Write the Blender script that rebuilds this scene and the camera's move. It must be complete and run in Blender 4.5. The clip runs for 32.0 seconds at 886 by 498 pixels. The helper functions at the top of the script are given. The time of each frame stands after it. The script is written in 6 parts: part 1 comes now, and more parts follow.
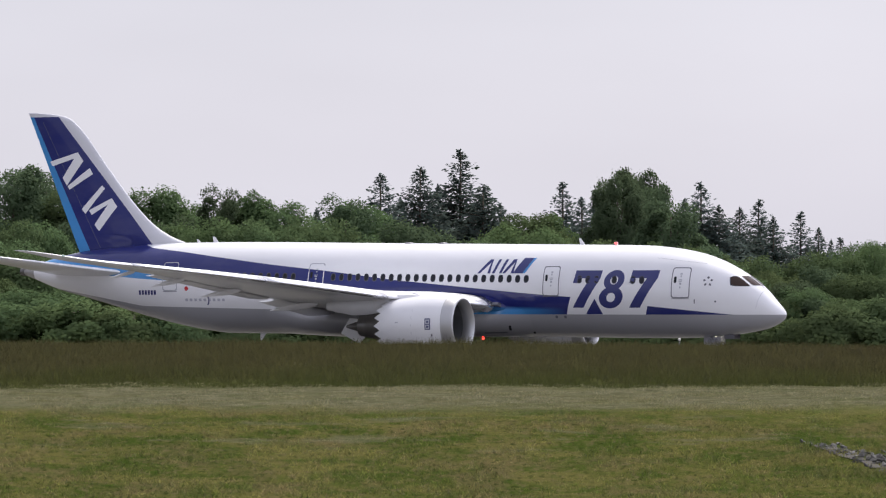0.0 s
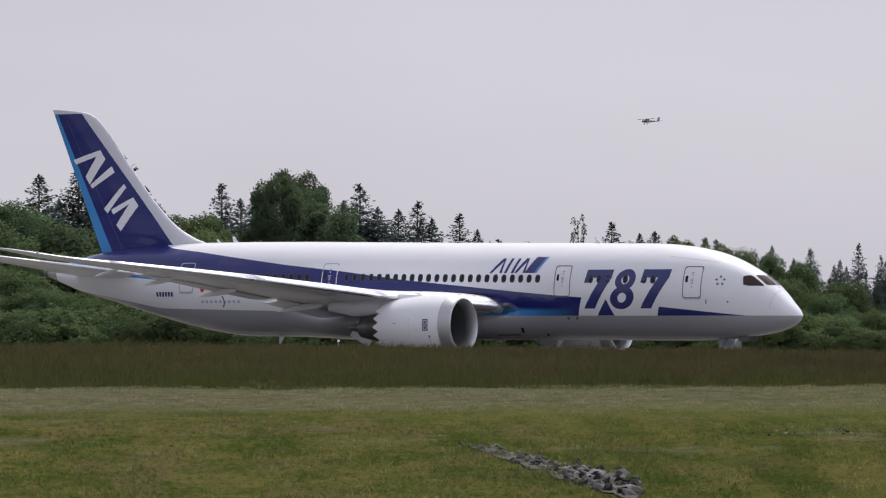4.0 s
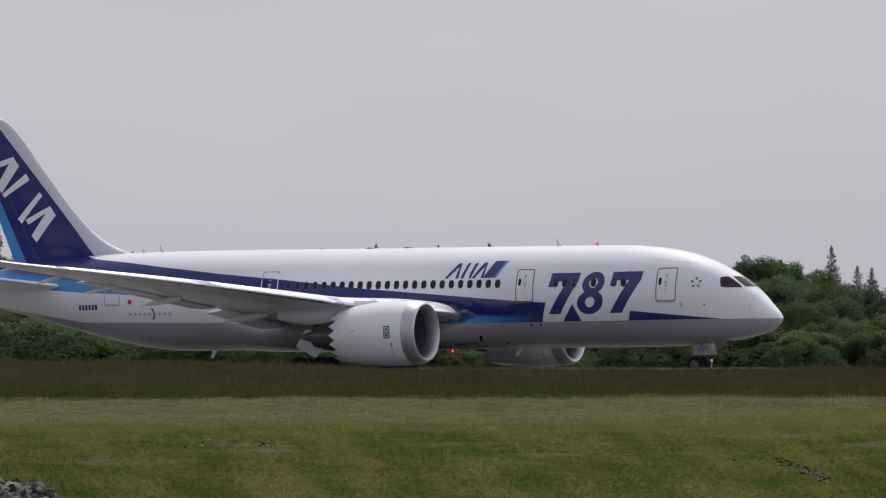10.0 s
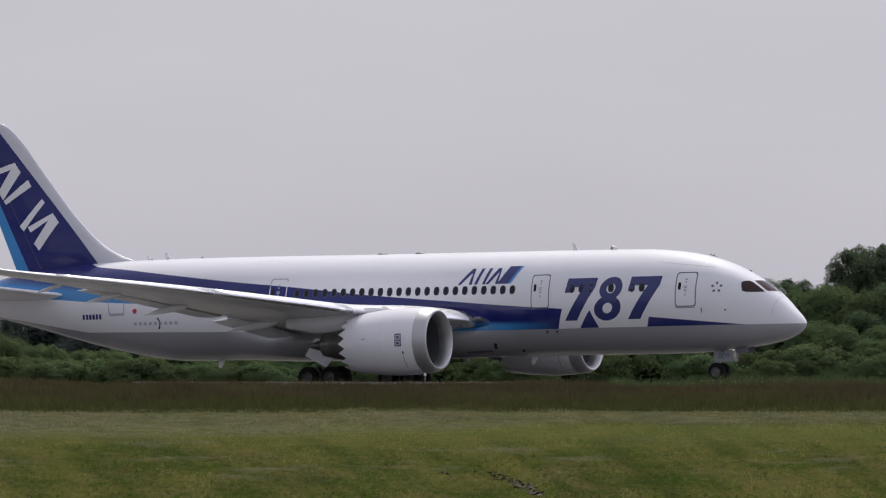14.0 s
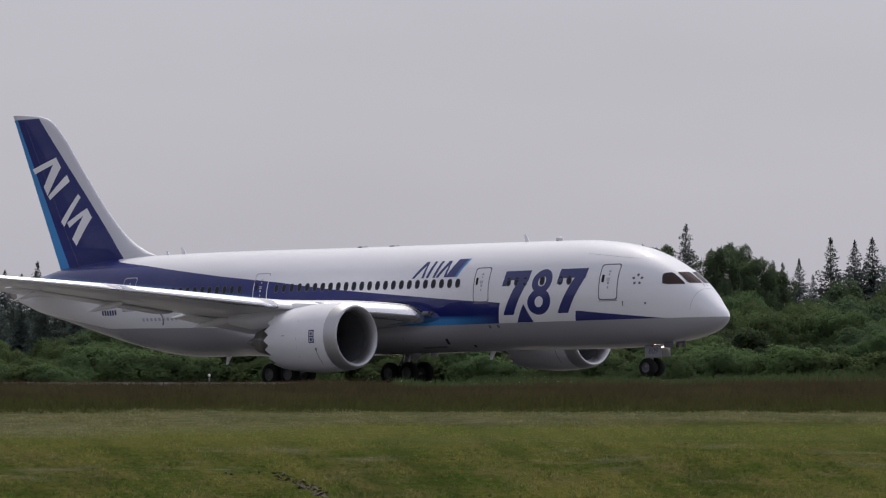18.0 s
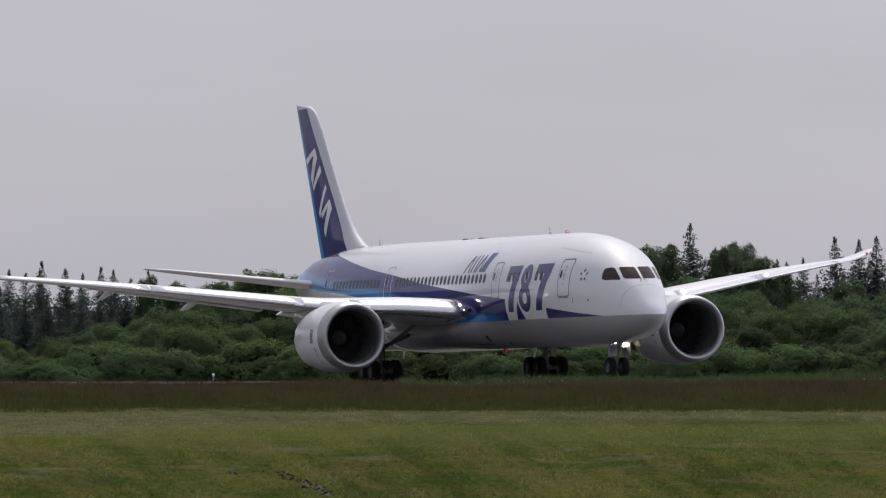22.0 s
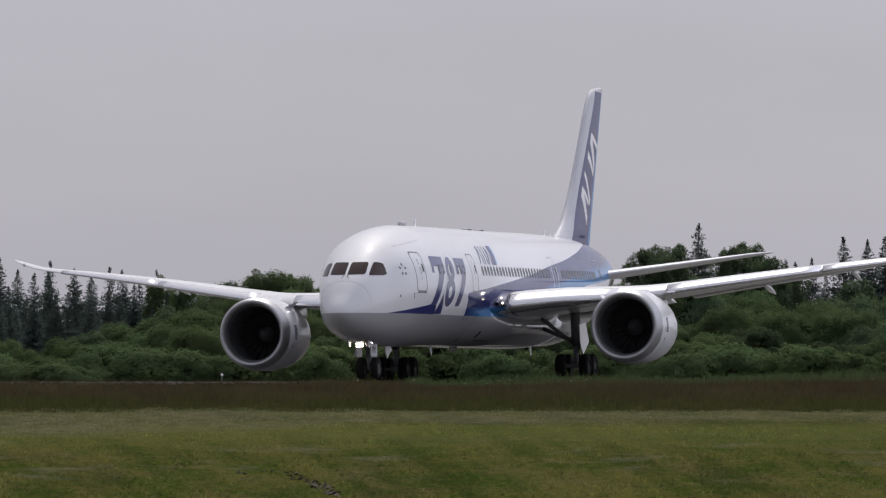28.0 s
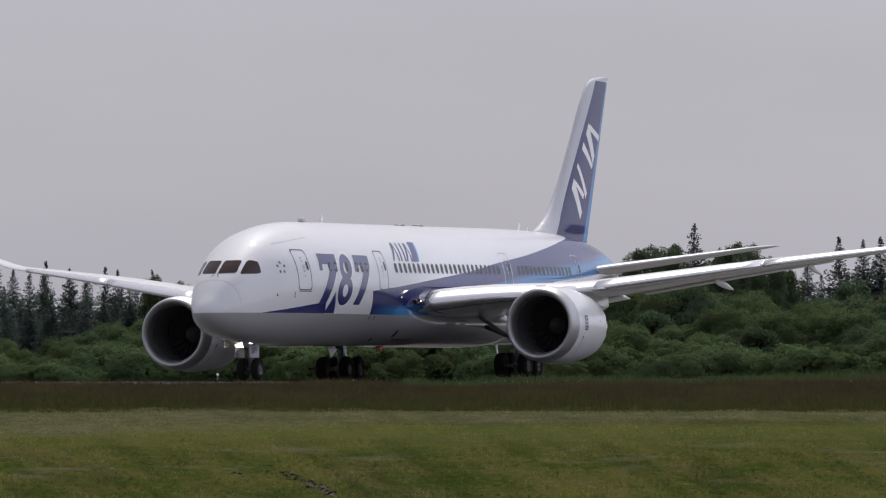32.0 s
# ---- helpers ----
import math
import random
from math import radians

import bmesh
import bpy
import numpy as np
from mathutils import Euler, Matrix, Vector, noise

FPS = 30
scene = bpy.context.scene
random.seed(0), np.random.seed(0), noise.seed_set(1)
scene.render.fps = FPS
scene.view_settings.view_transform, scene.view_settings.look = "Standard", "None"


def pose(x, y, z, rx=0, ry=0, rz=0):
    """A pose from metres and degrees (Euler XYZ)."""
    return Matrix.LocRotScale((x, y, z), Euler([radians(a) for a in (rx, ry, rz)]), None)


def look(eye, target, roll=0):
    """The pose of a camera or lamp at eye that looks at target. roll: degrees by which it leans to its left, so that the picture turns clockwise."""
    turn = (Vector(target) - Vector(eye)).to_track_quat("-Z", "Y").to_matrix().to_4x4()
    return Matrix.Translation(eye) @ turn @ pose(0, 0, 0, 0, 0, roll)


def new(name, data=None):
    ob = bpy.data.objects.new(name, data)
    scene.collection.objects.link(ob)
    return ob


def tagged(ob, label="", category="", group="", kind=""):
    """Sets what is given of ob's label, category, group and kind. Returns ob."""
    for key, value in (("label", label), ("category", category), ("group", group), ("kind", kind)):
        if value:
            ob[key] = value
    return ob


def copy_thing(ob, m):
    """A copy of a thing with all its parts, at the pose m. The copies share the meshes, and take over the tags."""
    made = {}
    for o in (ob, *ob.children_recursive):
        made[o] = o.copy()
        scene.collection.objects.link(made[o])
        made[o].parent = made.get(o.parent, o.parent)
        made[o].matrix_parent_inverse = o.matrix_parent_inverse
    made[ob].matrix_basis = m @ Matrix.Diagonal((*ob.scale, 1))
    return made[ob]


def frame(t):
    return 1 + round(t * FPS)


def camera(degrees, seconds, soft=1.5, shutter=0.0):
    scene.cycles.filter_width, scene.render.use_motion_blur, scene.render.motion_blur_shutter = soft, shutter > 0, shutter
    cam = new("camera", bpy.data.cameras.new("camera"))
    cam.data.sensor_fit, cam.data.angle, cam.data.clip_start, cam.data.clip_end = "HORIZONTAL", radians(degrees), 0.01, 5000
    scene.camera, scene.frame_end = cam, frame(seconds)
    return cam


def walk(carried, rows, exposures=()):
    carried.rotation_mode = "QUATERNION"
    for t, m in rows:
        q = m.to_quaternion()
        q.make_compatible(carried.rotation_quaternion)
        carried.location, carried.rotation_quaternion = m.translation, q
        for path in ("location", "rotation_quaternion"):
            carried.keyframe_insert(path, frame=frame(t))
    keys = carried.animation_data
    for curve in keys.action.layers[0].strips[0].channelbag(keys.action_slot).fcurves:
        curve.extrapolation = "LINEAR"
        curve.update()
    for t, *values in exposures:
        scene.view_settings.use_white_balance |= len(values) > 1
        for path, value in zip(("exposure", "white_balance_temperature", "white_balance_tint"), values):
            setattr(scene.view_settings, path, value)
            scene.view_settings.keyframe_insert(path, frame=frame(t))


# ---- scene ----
cam = camera(9.241, 32.0, 1.2)
EYE = 1.10
# seconds, degrees to the right, degrees up
LOOK = [
    (0.0, 0.0, 0.946), (0.5, 0.46, 0.947), (1.0, 0.976, 0.952), (1.5, 1.346, 0.954), (2.0, 1.781, 0.956), (2.5, 2.203, 0.964),
    (3.0, 2.654, 0.962), (3.5, 3.099, 0.963), (5.5, 5.179, 0.991), (6.0, 5.773, 1.017), (6.5, 6.279, 1.018), (7.0, 6.8, 1.026),
    (7.5, 7.327, 1.028), (8.0, 7.939, 1.036), (8.5, 8.427, 1.046), (9.0, 8.787, 1.054), (9.5, 9.249, 1.079), (10.0, 9.656, 1.093),
    (10.5, 10.006, 1.109), (11.0, 10.44, 1.11), (11.5, 10.882, 1.114), (12.0, 11.182, 1.122), (12.5, 11.568, 1.132), (13.0, 11.955, 1.158),
    (13.5, 12.298, 1.231), (14.0, 12.647, 1.241), (14.5, 13.06, 1.232), (15.0, 13.58, 1.239), (15.5, 13.999, 1.241), (17.5, 14.906, 1.254),
    (18.0, 14.902, 1.247), (18.5, 14.868, 1.229), (19.0, 14.857, 1.238), (19.5, 14.868, 1.238), (20.0, 14.896, 1.242), (20.5, 14.912, 1.241),
    (21.0, 14.905, 1.245), (21.5, 14.893, 1.238), (22.0, 14.859, 1.238), (22.5, 14.832, 1.238), (23.0, 14.831, 1.237), (23.5, 14.832, 1.238),
    (24.0, 14.831, 1.238), (24.5, 14.832, 1.238), (25.0, 14.831, 1.237), (25.5, 14.83, 1.231), (27.5, 14.793, 1.239), (28.0, 14.769, 1.239),
    (28.5, 14.735, 1.238), (29.0, 14.698, 1.239), (29.5, 14.676, 1.238), (30.0, 14.666, 1.235), (30.5, 14.66, 1.239), (31.0, 14.695, 1.239),
    (31.5, 14.757, 1.239), (32.0, 14.815, 1.239),
]
walk(cam, [(t, pose(0, 0, EYE, 90 + up, 0, -turn)) for t, turn, up in LOOK],
     exposures=[(0.0, 0.59), (1.0, 0.57), (2.0, 0.49), (3.0, 0.39), (6.0, 0.15), (8.0, 0.09), (10.0, 0.06), (12.0, 0.05), (13.0, 0.07), (14.0, 0.09), (15.0, -0.05), (18.0, -0.04), (20.0, -0.03), (22.0, -0.03), (24.0, -0.03), (25.0, -0.08), (28.0, -0.14), (32.0, -0.14)])

# nose over the ground: seconds, x, y, z, heading, lean to starboard, nose up
TAXI = [
    (0, 21.95, 350.69, -0.439, 26.04, 0.55, -0.19),
    (1, 26.90, 345.60, -0.447, 30.42, 0.44, -0.17),
    (2, 31.94, 340.77, -0.466, 33.37, 0.32, -0.14),
    (3, 37.25, 336.51, -0.472, 34.53, 0.21, -0.13),
    (3.5, 39.95, 334.50, -0.472, 34.76, 0.16, -0.11),
    (5.5, 50.69, 326.73, -0.393, 35.12, 0.03, 0.25),
    (6, 53.34, 324.88, -0.350, 35.12, -0.01, 0.35),
    (7, 58.57, 321.12, -0.264, 35.26, -0.07, 0.52),
    (8, 63.61, 317.51, -0.174, 35.35, -0.17, 0.68),
    (9, 68.38, 313.87, -0.080, 35.78, -0.23, 0.80),
    (10, 72.77, 310.06, 0.026, 36.77, -0.22, 0.86),
    (11, 76.96, 306.43, 0.147, 37.56, -0.20, 0.93),
    (12, 80.85, 303.02, 0.242, 38.21, -0.16, 1.00),
    (13, 84.30, 299.59, 0.368, 39.29, -0.12, 1.09),
    (14, 87.50, 296.41, 0.470, 40.10, -0.08, 1.16),
    (15, 89.86, 292.95, 0.592, 42.21, -0.08, 1.22),
    (15.5, 90.54, 291.13, 0.638, 44.01, -0.06, 1.26),
    (17.5, 91.08, 282.71, 0.756, 54.19, 0.19, 1.29),
    (18, 90.52, 280.51, 0.751, 57.62, 0.31, 1.20),
    (19, 89.03, 276.36, 0.737, 64.31, 0.57, 1.03),
    (20, 87.15, 272.38, 0.694, 70.86, 0.93, 0.85),
    (21, 84.64, 268.77, 0.688, 77.73, 1.20, 0.73),
    (22, 81.64, 265.45, 0.672, 84.75, 1.31, 0.67),
    (23, 78.32, 262.28, 0.626, 91.59, 1.31, 0.55),
    (24, 74.68, 259.46, 0.630, 98.48, 1.14, 0.46),
    (25, 71.18, 257.40, 0.591, 104.65, 1.02, 0.37),
    (25.5, 69.53, 256.45, 0.596, 107.38, 0.95, 0.35),
    (27.5, 63.37, 254.83, 0.602, 117.66, 0.96, 0.28),
    (28, 61.84, 254.18, 0.578, 119.72, 1.00, 0.24),
    (29, 59.24, 252.56, 0.561, 122.65, 1.06, 0.20),
    (30, 57.11, 251.01, 0.546, 124.55, 1.11, 0.14),
    (31, 55.38, 249.63, 0.528, 125.80, 1.12, 0.07),
    (32, 54.29, 248.61, 0.504, 126.41, 1.14, 0.03),
]

# ---- light ----
SUN_TURN, SUN_UP = 19.0, 54.0
world = bpy.data.worlds.new("world")
scene.world = world
world.use_nodes = True
wn, wl = world.node_tree.nodes, world.node_tree.links
sky = wn.new("ShaderNodeTexSky")
sky.sky_type = "NISHITA"
sky.sun_disc = False
sky.sun_elevation, sky.sun_rotation = radians(SUN_UP), radians(SUN_TURN)
sky.air_density, sky.dust_density, sky.ozone_density = 1.0, 3.0, 1.0
veil = wn.new("ShaderNodeMix")
veil.data_type = "RGBA"
veil.inputs["Factor"].default_value = 0.80
wl.new(sky.outputs["Color"], veil.inputs["A"])
veil.inputs["B"].default_value = (6.06, 6.03, 7.02, 1)
# faint soft cloud structure
cl = wn.new("ShaderNodeTexNoise")
cl.inputs["Scale"].default_value, cl.inputs["Detail"].default_value, cl.inputs["Roughness"].default_value = 5.0, 4.0, 0.5
cm = wn.new("ShaderNodeMapping")
cm.inputs["Scale"].default_value = (1, 1, 3.5)
wl.new(wn.new("ShaderNodeTexCoord").outputs["Generated"], cm.inputs["Vector"])
wl.new(cm.outputs[0], cl.inputs["Vector"])
cr = wn.new("ShaderNodeMapRange")
for slot, value in zip(cr.inputs, (0.5, 0.3, 0.7, 0.94, 1.06)):
    slot.default_value = value
wl.new(cl.outputs[0], cr.inputs[0])
cv = wn.new("ShaderNodeVectorMath")
cv.operation = "SCALE"
# thin cloud is brighter overhead and slightly so towards the east
up = wn.new("ShaderNodeSeparateXYZ")
wl.new(wn.new("ShaderNodeTexCoord").outputs["Generated"], up.inputs[0])
over = wn.new("ShaderNodeMapRange")
for slot, value in zip(over.inputs, (0.0, 0.06, 1.0, 1.0, 1.18)):
    slot.default_value = value
wl.new(up.outputs["Z"], over.inputs[0])
# strong rise beyond the view's right edge, added to light the aircraft's port side
lit = wn.new("ShaderNodeMapRange")
lit.interpolation_type = "SMOOTHSTEP"
for slot, value in zip(lit.inputs, (0.0, 0.36, 1.0, 1.0, 2.4)):
    slot.default_value = value
wl.new(up.outputs["X"], lit.inputs[0])
glare = wn.new("ShaderNodeMapRange")
for slot, value in zip(glare.inputs, (0.0, -0.05, 0.36, 0.965, 1.05)):
    slot.default_value = value
wl.new(up.outputs["X"], glare.inputs[0])
east = wn.new("ShaderNodeMath")
east.operation = "MULTIPLY"
wl.new(glare.outputs[0], east.inputs[0]), wl.new(lit.outputs[0], east.inputs[1])
both = wn.new("ShaderNodeMath")
both.operation = "MULTIPLY"
wl.new(over.outputs[0], both.inputs[0]), wl.new(east.outputs[0], both.inputs[1])
tone = wn.new("ShaderNodeMath")
tone.operation = "MULTIPLY"
wl.new(both.outputs[0], tone.inputs[0]), wl.new(cr.outputs[0], tone.inputs[1])
wl.new(veil.outputs["Result"], cv.inputs[0]), wl.new(tone.outputs[0], cv.inputs["Scale"])
wl.new(cv.outputs[0], wn["Background"].inputs["Color"])
wn["Background"].inputs["Strength"].default_value = 0.085

sun = new("sun", bpy.data.lights.new("sun", "SUN"))
sun.data.energy, sun.data.angle, sun.data.color = 2.5, radians(1.0), (1.0, 0.95, 0.87)
su = Vector((math.sin(radians(SUN_TURN)) * math.cos(radians(SUN_UP)), math.cos(radians(SUN_TURN)) * math.cos(radians(SUN_UP)), math.sin(radians(SUN_UP))))
sun.matrix_world = look(su * 200, (0, 0, 0))


# ---- materials ----
def material(name, colour, rough=0.5, metal=0.0, coat=0.0):
    m = bpy.data.materials.new(name)
    m.use_nodes = True
    b = m.node_tree.nodes["Principled BSDF"]
    b.inputs["Base Color"].default_value = (*colour, 1)
    b.inputs["Roughness"].default_value, b.inputs["Metallic"].default_value = rough, metal
    b.inputs["Coat Weight"].default_value = coat
    return m


class Net:
    """Short hand for node arithmetic in one material."""

    def __init__(self, m):
        self.n, self.l = m.node_tree.nodes, m.node_tree.links
        self.out = self.n["Principled BSDF"]

    def put(self, value, socket):
        if isinstance(value, (int, float)):
            socket.default_value = value
        elif isinstance(value, tuple):
            socket.default_value = (*value, 1)
        else:
            self.l.new(value, socket)

    def math(self, op, a, b=0.0, c=0.0):
        k = self.n.new("ShaderNodeMath")
        k.operation = op
        for s, v in zip(k.inputs, (a, b, c)):
            self.put(v, s)
        return k.outputs[0]

    def mix(self, f, a, b):
        k = self.n.new("ShaderNodeMix")
        k.data_type = "RGBA"
        self.put(f, k.inputs["Factor"]), self.put(a, k.inputs["A"]), self.put(b, k.inputs["B"])
        return k.outputs["Result"]

    def xyz(self, kind="Object"):
        c = self.n.new("ShaderNodeTexCoord")
        s = self.n.new("ShaderNodeSeparateXYZ")
        self.l.new(c.outputs[kind], s.inputs[0])
        return s.outputs

    def noise(self, scale, detail=4.0, rough=0.5, stretch=None):
        c = self.n.new("ShaderNodeTexCoord")
        k = self.n.new("ShaderNodeTexNoise")
        k.inputs["Scale"].default_value, k.inputs["Detail"].default_value, k.inputs["Roughness"].default_value = scale, detail, rough
        src = c.outputs["Object"]
        if stretch:
            mp = self.n.new("ShaderNodeMapping")
            mp.inputs["Scale"].default_value = stretch
            self.l.new(src, mp.inputs["Vector"])
            src = mp.outputs[0]
        self.l.new(src, k.inputs["Vector"])
        return k.outputs[0]

    def fan(self, across, along, detail=6.0, rough=0.65, shift=0.0):
        """Noise laid out by bearing and distance from the stand."""
        x, y, z = self.xyz()
        r = self.math("SQRT", self.math("ADD", self.math("MULTIPLY", x, x), self.math("MULTIPLY", y, y)))
        c = self.n.new("ShaderNodeCombineXYZ")
        self.put(self.math("MULTIPLY", self.math("ARCTAN2", x, y), 100.0 * across), c.inputs[0])
        self.put(self.math("MULTIPLY", r, along), c.inputs[1])
        c.inputs[2].default_value = shift
        flat = self.n.new("ShaderNodeCombineXYZ")
        self.put(self.math("MULTIPLY", x, across), flat.inputs[0]), self.put(self.math("MULTIPLY", y, across), flat.inputs[1])
        flat.inputs[2].default_value = shift
        blend = self.n.new("ShaderNodeMix")
        blend.data_type = "VECTOR"
        self.put(self.math("GREATER_THAN", r, 56.0), blend.inputs["Factor"])
        self.l.new(flat.outputs[0], blend.inputs[4]), self.l.new(c.outputs[0], blend.inputs[5])
        k = self.n.new("ShaderNodeTexNoise")
        k.inputs["Scale"].default_value, k.inputs["Detail"].default_value, k.inputs["Roughness"].default_value = 1.0, detail, rough
        self.l.new(blend.outputs[1], k.inputs["Vector"])
        return k.outputs[0]

    def slant(self, across, along):
        """Noise drawn out along lines that come nearer as they run east."""
        x, y, z = self.xyz()
        r = self.math("SQRT", self.math("ADD", self.math("MULTIPLY", x, x), self.math("MULTIPLY", y, y)))
        c = self.n.new("ShaderNodeCombineXYZ")
        turn = self.math("MULTIPLY", self.math("ARCTAN2", x, y), 100.0)
        self.put(self.math("MULTIPLY", self.math("ADD", turn, self.math("MULTIPLY", r, 0.045)), across), c.inputs[0])
        self.put(self.math("MULTIPLY", r, along), c.inputs[1])
        c.inputs[2].default_value = 31.0
        k = self.n.new("ShaderNodeTexNoise")
        k.inputs["Scale"].default_value, k.inputs["Detail"].default_value, k.inputs["Roughness"].default_value = 1.0, 5.0, 0.6
        self.l.new(c.outputs[0], k.inputs["Vector"])
        return k.outputs[0]

    def ramp(self, f, lo, hi, a=0.0, b=1.0):
        k = self.n.new("ShaderNodeMapRange")
        for s, v in zip(k.inputs, (f, lo, hi, a, b)):
            self.put(v, s)
        return k.outputs[0]

    def curve(self, x, lo, hi, top, points):
        """A line through points, as a function of x."""
        k = self.n.new("ShaderNodeFloatCurve")
        c = k.mapping.curves[0]
        pts = [((px - lo) / (hi - lo), pz / top) for px, pz in sorted(points)]
        c.points[0].location, c.points[1].location = pts[0], pts[-1]
        for p in pts[1:-1]:
            c.points.new(*p)
        for p in c.points:
            p.handle_type = "VECTOR"
        k.mapping.update()
        self.put(self.ramp(x, lo, hi), k.inputs["Value"])
        return self.math("MULTIPLY", k.outputs[0], top)

    def bump(self, height, strength, distance):
        k = self.n.new("ShaderNodeBump")
        k.inputs["Strength"].default_value, k.inputs["Distance"].default_value = strength, distance
        self.put(height, k.inputs["Height"])
        self.l.new(k.outputs[0], self.out.inputs["Normal"])

    def random(self, island=False):
        k = self.n.new("ShaderNodeNewGeometry" if island else "ShaderNodeObjectInfo")
        return k.outputs["Random Per Island" if island else "Random"]

    def base(self, value):
        self.put(value, self.out.inputs["Base Color"])


WHITE, NAVY, AZURE, GREY = (0.78, 0.78, 0.805), (0.010, 0.016, 0.135), (0.045, 0.24, 0.55), (0.335, 0.335, 0.355)


def soiled(net, colour, amount=0.07):
    """Faint streaks and smudges over a paint."""
    f = net.math("MULTIPLY", net.ramp(net.noise(0.9, 5, 0.6, (0.35, 1, 1)), 0.42, 0.75), amount)
    return net.mix(f, colour, (0.30, 0.29, 0.28))


def livery_paint():
    m = material("airliner paint", WHITE, 0.5, 0, 0.8)
    m.node_tree.nodes["Principled BSDF"].inputs["Coat Roughness"].default_value = 0.03
    m.node_tree.nodes["Principled BSDF"].inputs["Specular IOR Level"].default_value = 0.12
    k = Net(m)
    x, y, z = k.xyz()
    zu = k.curve(x, -57, 1, 10, [(-57, 9.9), (-47.6, 9.9), (-47.0, 7.95), (-45.6, 7.58), (-43, 7.3), (-40.5, 6.98), (-35.9, 6.42), (-31.3, 5.95), (-26.9, 5.41), (-17.6, 4.55), (-13.7, 4.25), (1, 3.0)])
    zl = k.curve(x, -57, 1, 10, [(-57, 6.4), (-52, 6.0), (-46, 5.5), (-40, 5.15), (-34, 4.6), (-26, 3.7), (-21, 3.13), (1, 3.13)])
    zg = k.curve(x, -57, 1, 10, [(-57, 5.4), (-51, 4.45), (-46, 3.66), (-34, 3.42), (-20, 3.14), (1, 3.13)])
    wd = k.ramp(x, -50, -16, 1.05, 0.5)
    front = k.math("LESS_THAN", x, k.math("MULTIPLY_ADD", k.math("SUBTRACT", z, 3.13), 0.36, -14.28))
    band = k.math("MULTIPLY", k.math("MULTIPLY", k.math("LESS_THAN", z, zu), k.math("GREATER_THAN", z, zl)), front)
    tip = k.math("LESS_THAN", z, k.math("MULTIPLY_ADD", x, -0.101, 3.13 - 0.303))
    tip = k.math("MULTIPLY", tip, k.math("GREATER_THAN", x, k.math("MULTIPLY_ADD", k.math("SUBTRACT", z, 3.13), 0.36, -8.72)))
    band = k.math("MAXIMUM", band, tip)
    light = k.ramp(k.math("DIVIDE", k.math("SUBTRACT", z, zl), wd), 0.55, 1.0, 1.0, 0.0)
    light = k.math("MULTIPLY", light, k.ramp(x, -14.3, -17.5, 0.0, 1.0))
    colour = k.mix(band, WHITE, k.mix(light, NAVY, AZURE))
    colour = k.mix(k.math("LESS_THAN", z, zg), colour, GREY)
    colour = k.mix(k.math("LESS_THAN", x, -55.2), colour, (0.30, 0.29, 0.28))
    k.base(soiled(k, colour))
    k.bump(k.noise(0.6, 2), 0.03, 0.05)
    return m


def fin_paint():
    m = material("fin paint", NAVY, 0.55, 0, 0.4)
    m.node_tree.nodes["Principled BSDF"].inputs["Specular IOR Level"].default_value = 0.25
    k = Net(m)
    x, y, z = k.xyz()
    lead = k.math("GREATER_THAN", x, k.math("MULTIPLY_ADD", k.math("SUBTRACT", z, 8.92), -0.854, -46.98))
    top = k.math("GREATER_THAN", z, 16.55)
    trail = k.math("LESS_THAN", x, k.math("ADD", k.math("MULTIPLY_ADD", k.math("SUBTRACT", z, 7.1), -0.4187, -51.88), k.ramp(z, 7.1, 16.0, 0.95, 0.32)))
    colour = k.mix(trail, NAVY, AZURE)
    colour = k.mix(k.math("MAXIMUM", lead, top), colour, (0.60, 0.60, 0.64))
    k.base(soiled(k, colour, 0.06))
    return m


def plain_paint(name, colour, rough=0.35, dirt=0.12, coat=0.4):
    m = material(name, colour, rough, 0, coat)
    k = Net(m)
    k.base(soiled(k, colour, dirt))
    return m


def rubber():
    m = material("tyre rubber", (0.018, 0.018, 0.019), 0.9)
    m.node_tree.nodes["Principled BSDF"].inputs["Specular IOR Level"].default_value = 0.15
    k = Net(m)
    k.base(k.mix(k.noise(6, 4), (0.008, 0.008, 0.008), (0.022, 0.021, 0.020)))
    return m


def glow(name, colour, strength):
    m = material(name, colour, 0.3)
    b = m.node_tree.nodes["Principled BSDF"]
    b.inputs["Emission Color"].default_value, b.inputs["Emission Strength"].default_value = (*colour, 1), strength
    return m


def leaves(name, dark, light, through_light=0.5):
    m = material(name, dark, 0.6)
    k = Net(m)
    c = k.mix(k.random(True), dark, light)
    tone = k.ramp(k.random(), 0, 1, 0.82, 1.2)
    hsv = k.n.new("ShaderNodeHueSaturation")
    k.put(tone, hsv.inputs["Value"])
    k.put(k.ramp(k.random(), 0, 1, 0.485, 0.515), hsv.inputs["Hue"])
    k.l.new(c, hsv.inputs["Color"])
    k.base(hsv.outputs[0])
    k.out.inputs["Specular IOR Level"].default_value = 0.0
    tr = k.n.new("ShaderNodeBsdfTranslucent")
    k.l.new(hsv.outputs[0], tr.inputs["Color"])
    mx = k.n.new("ShaderNodeMixShader")
    mx.inputs[0].default_value = through_light
    k.l.new(k.out.outputs[0], mx.inputs[1]), k.l.new(tr.outputs[0], mx.inputs[2])
    k.l.new(mx.outputs[0], k.n["Material Output"].inputs["Surface"])
    return m


def bark():
    m = material("bark", (0.06, 0.045, 0.035), 0.9)
    k = Net(m)
    k.base(k.mix(k.noise(3, 5, 0.6, (2, 2, 0.3)), (0.03, 0.024, 0.02), (0.11, 0.085, 0.065)))
    return m


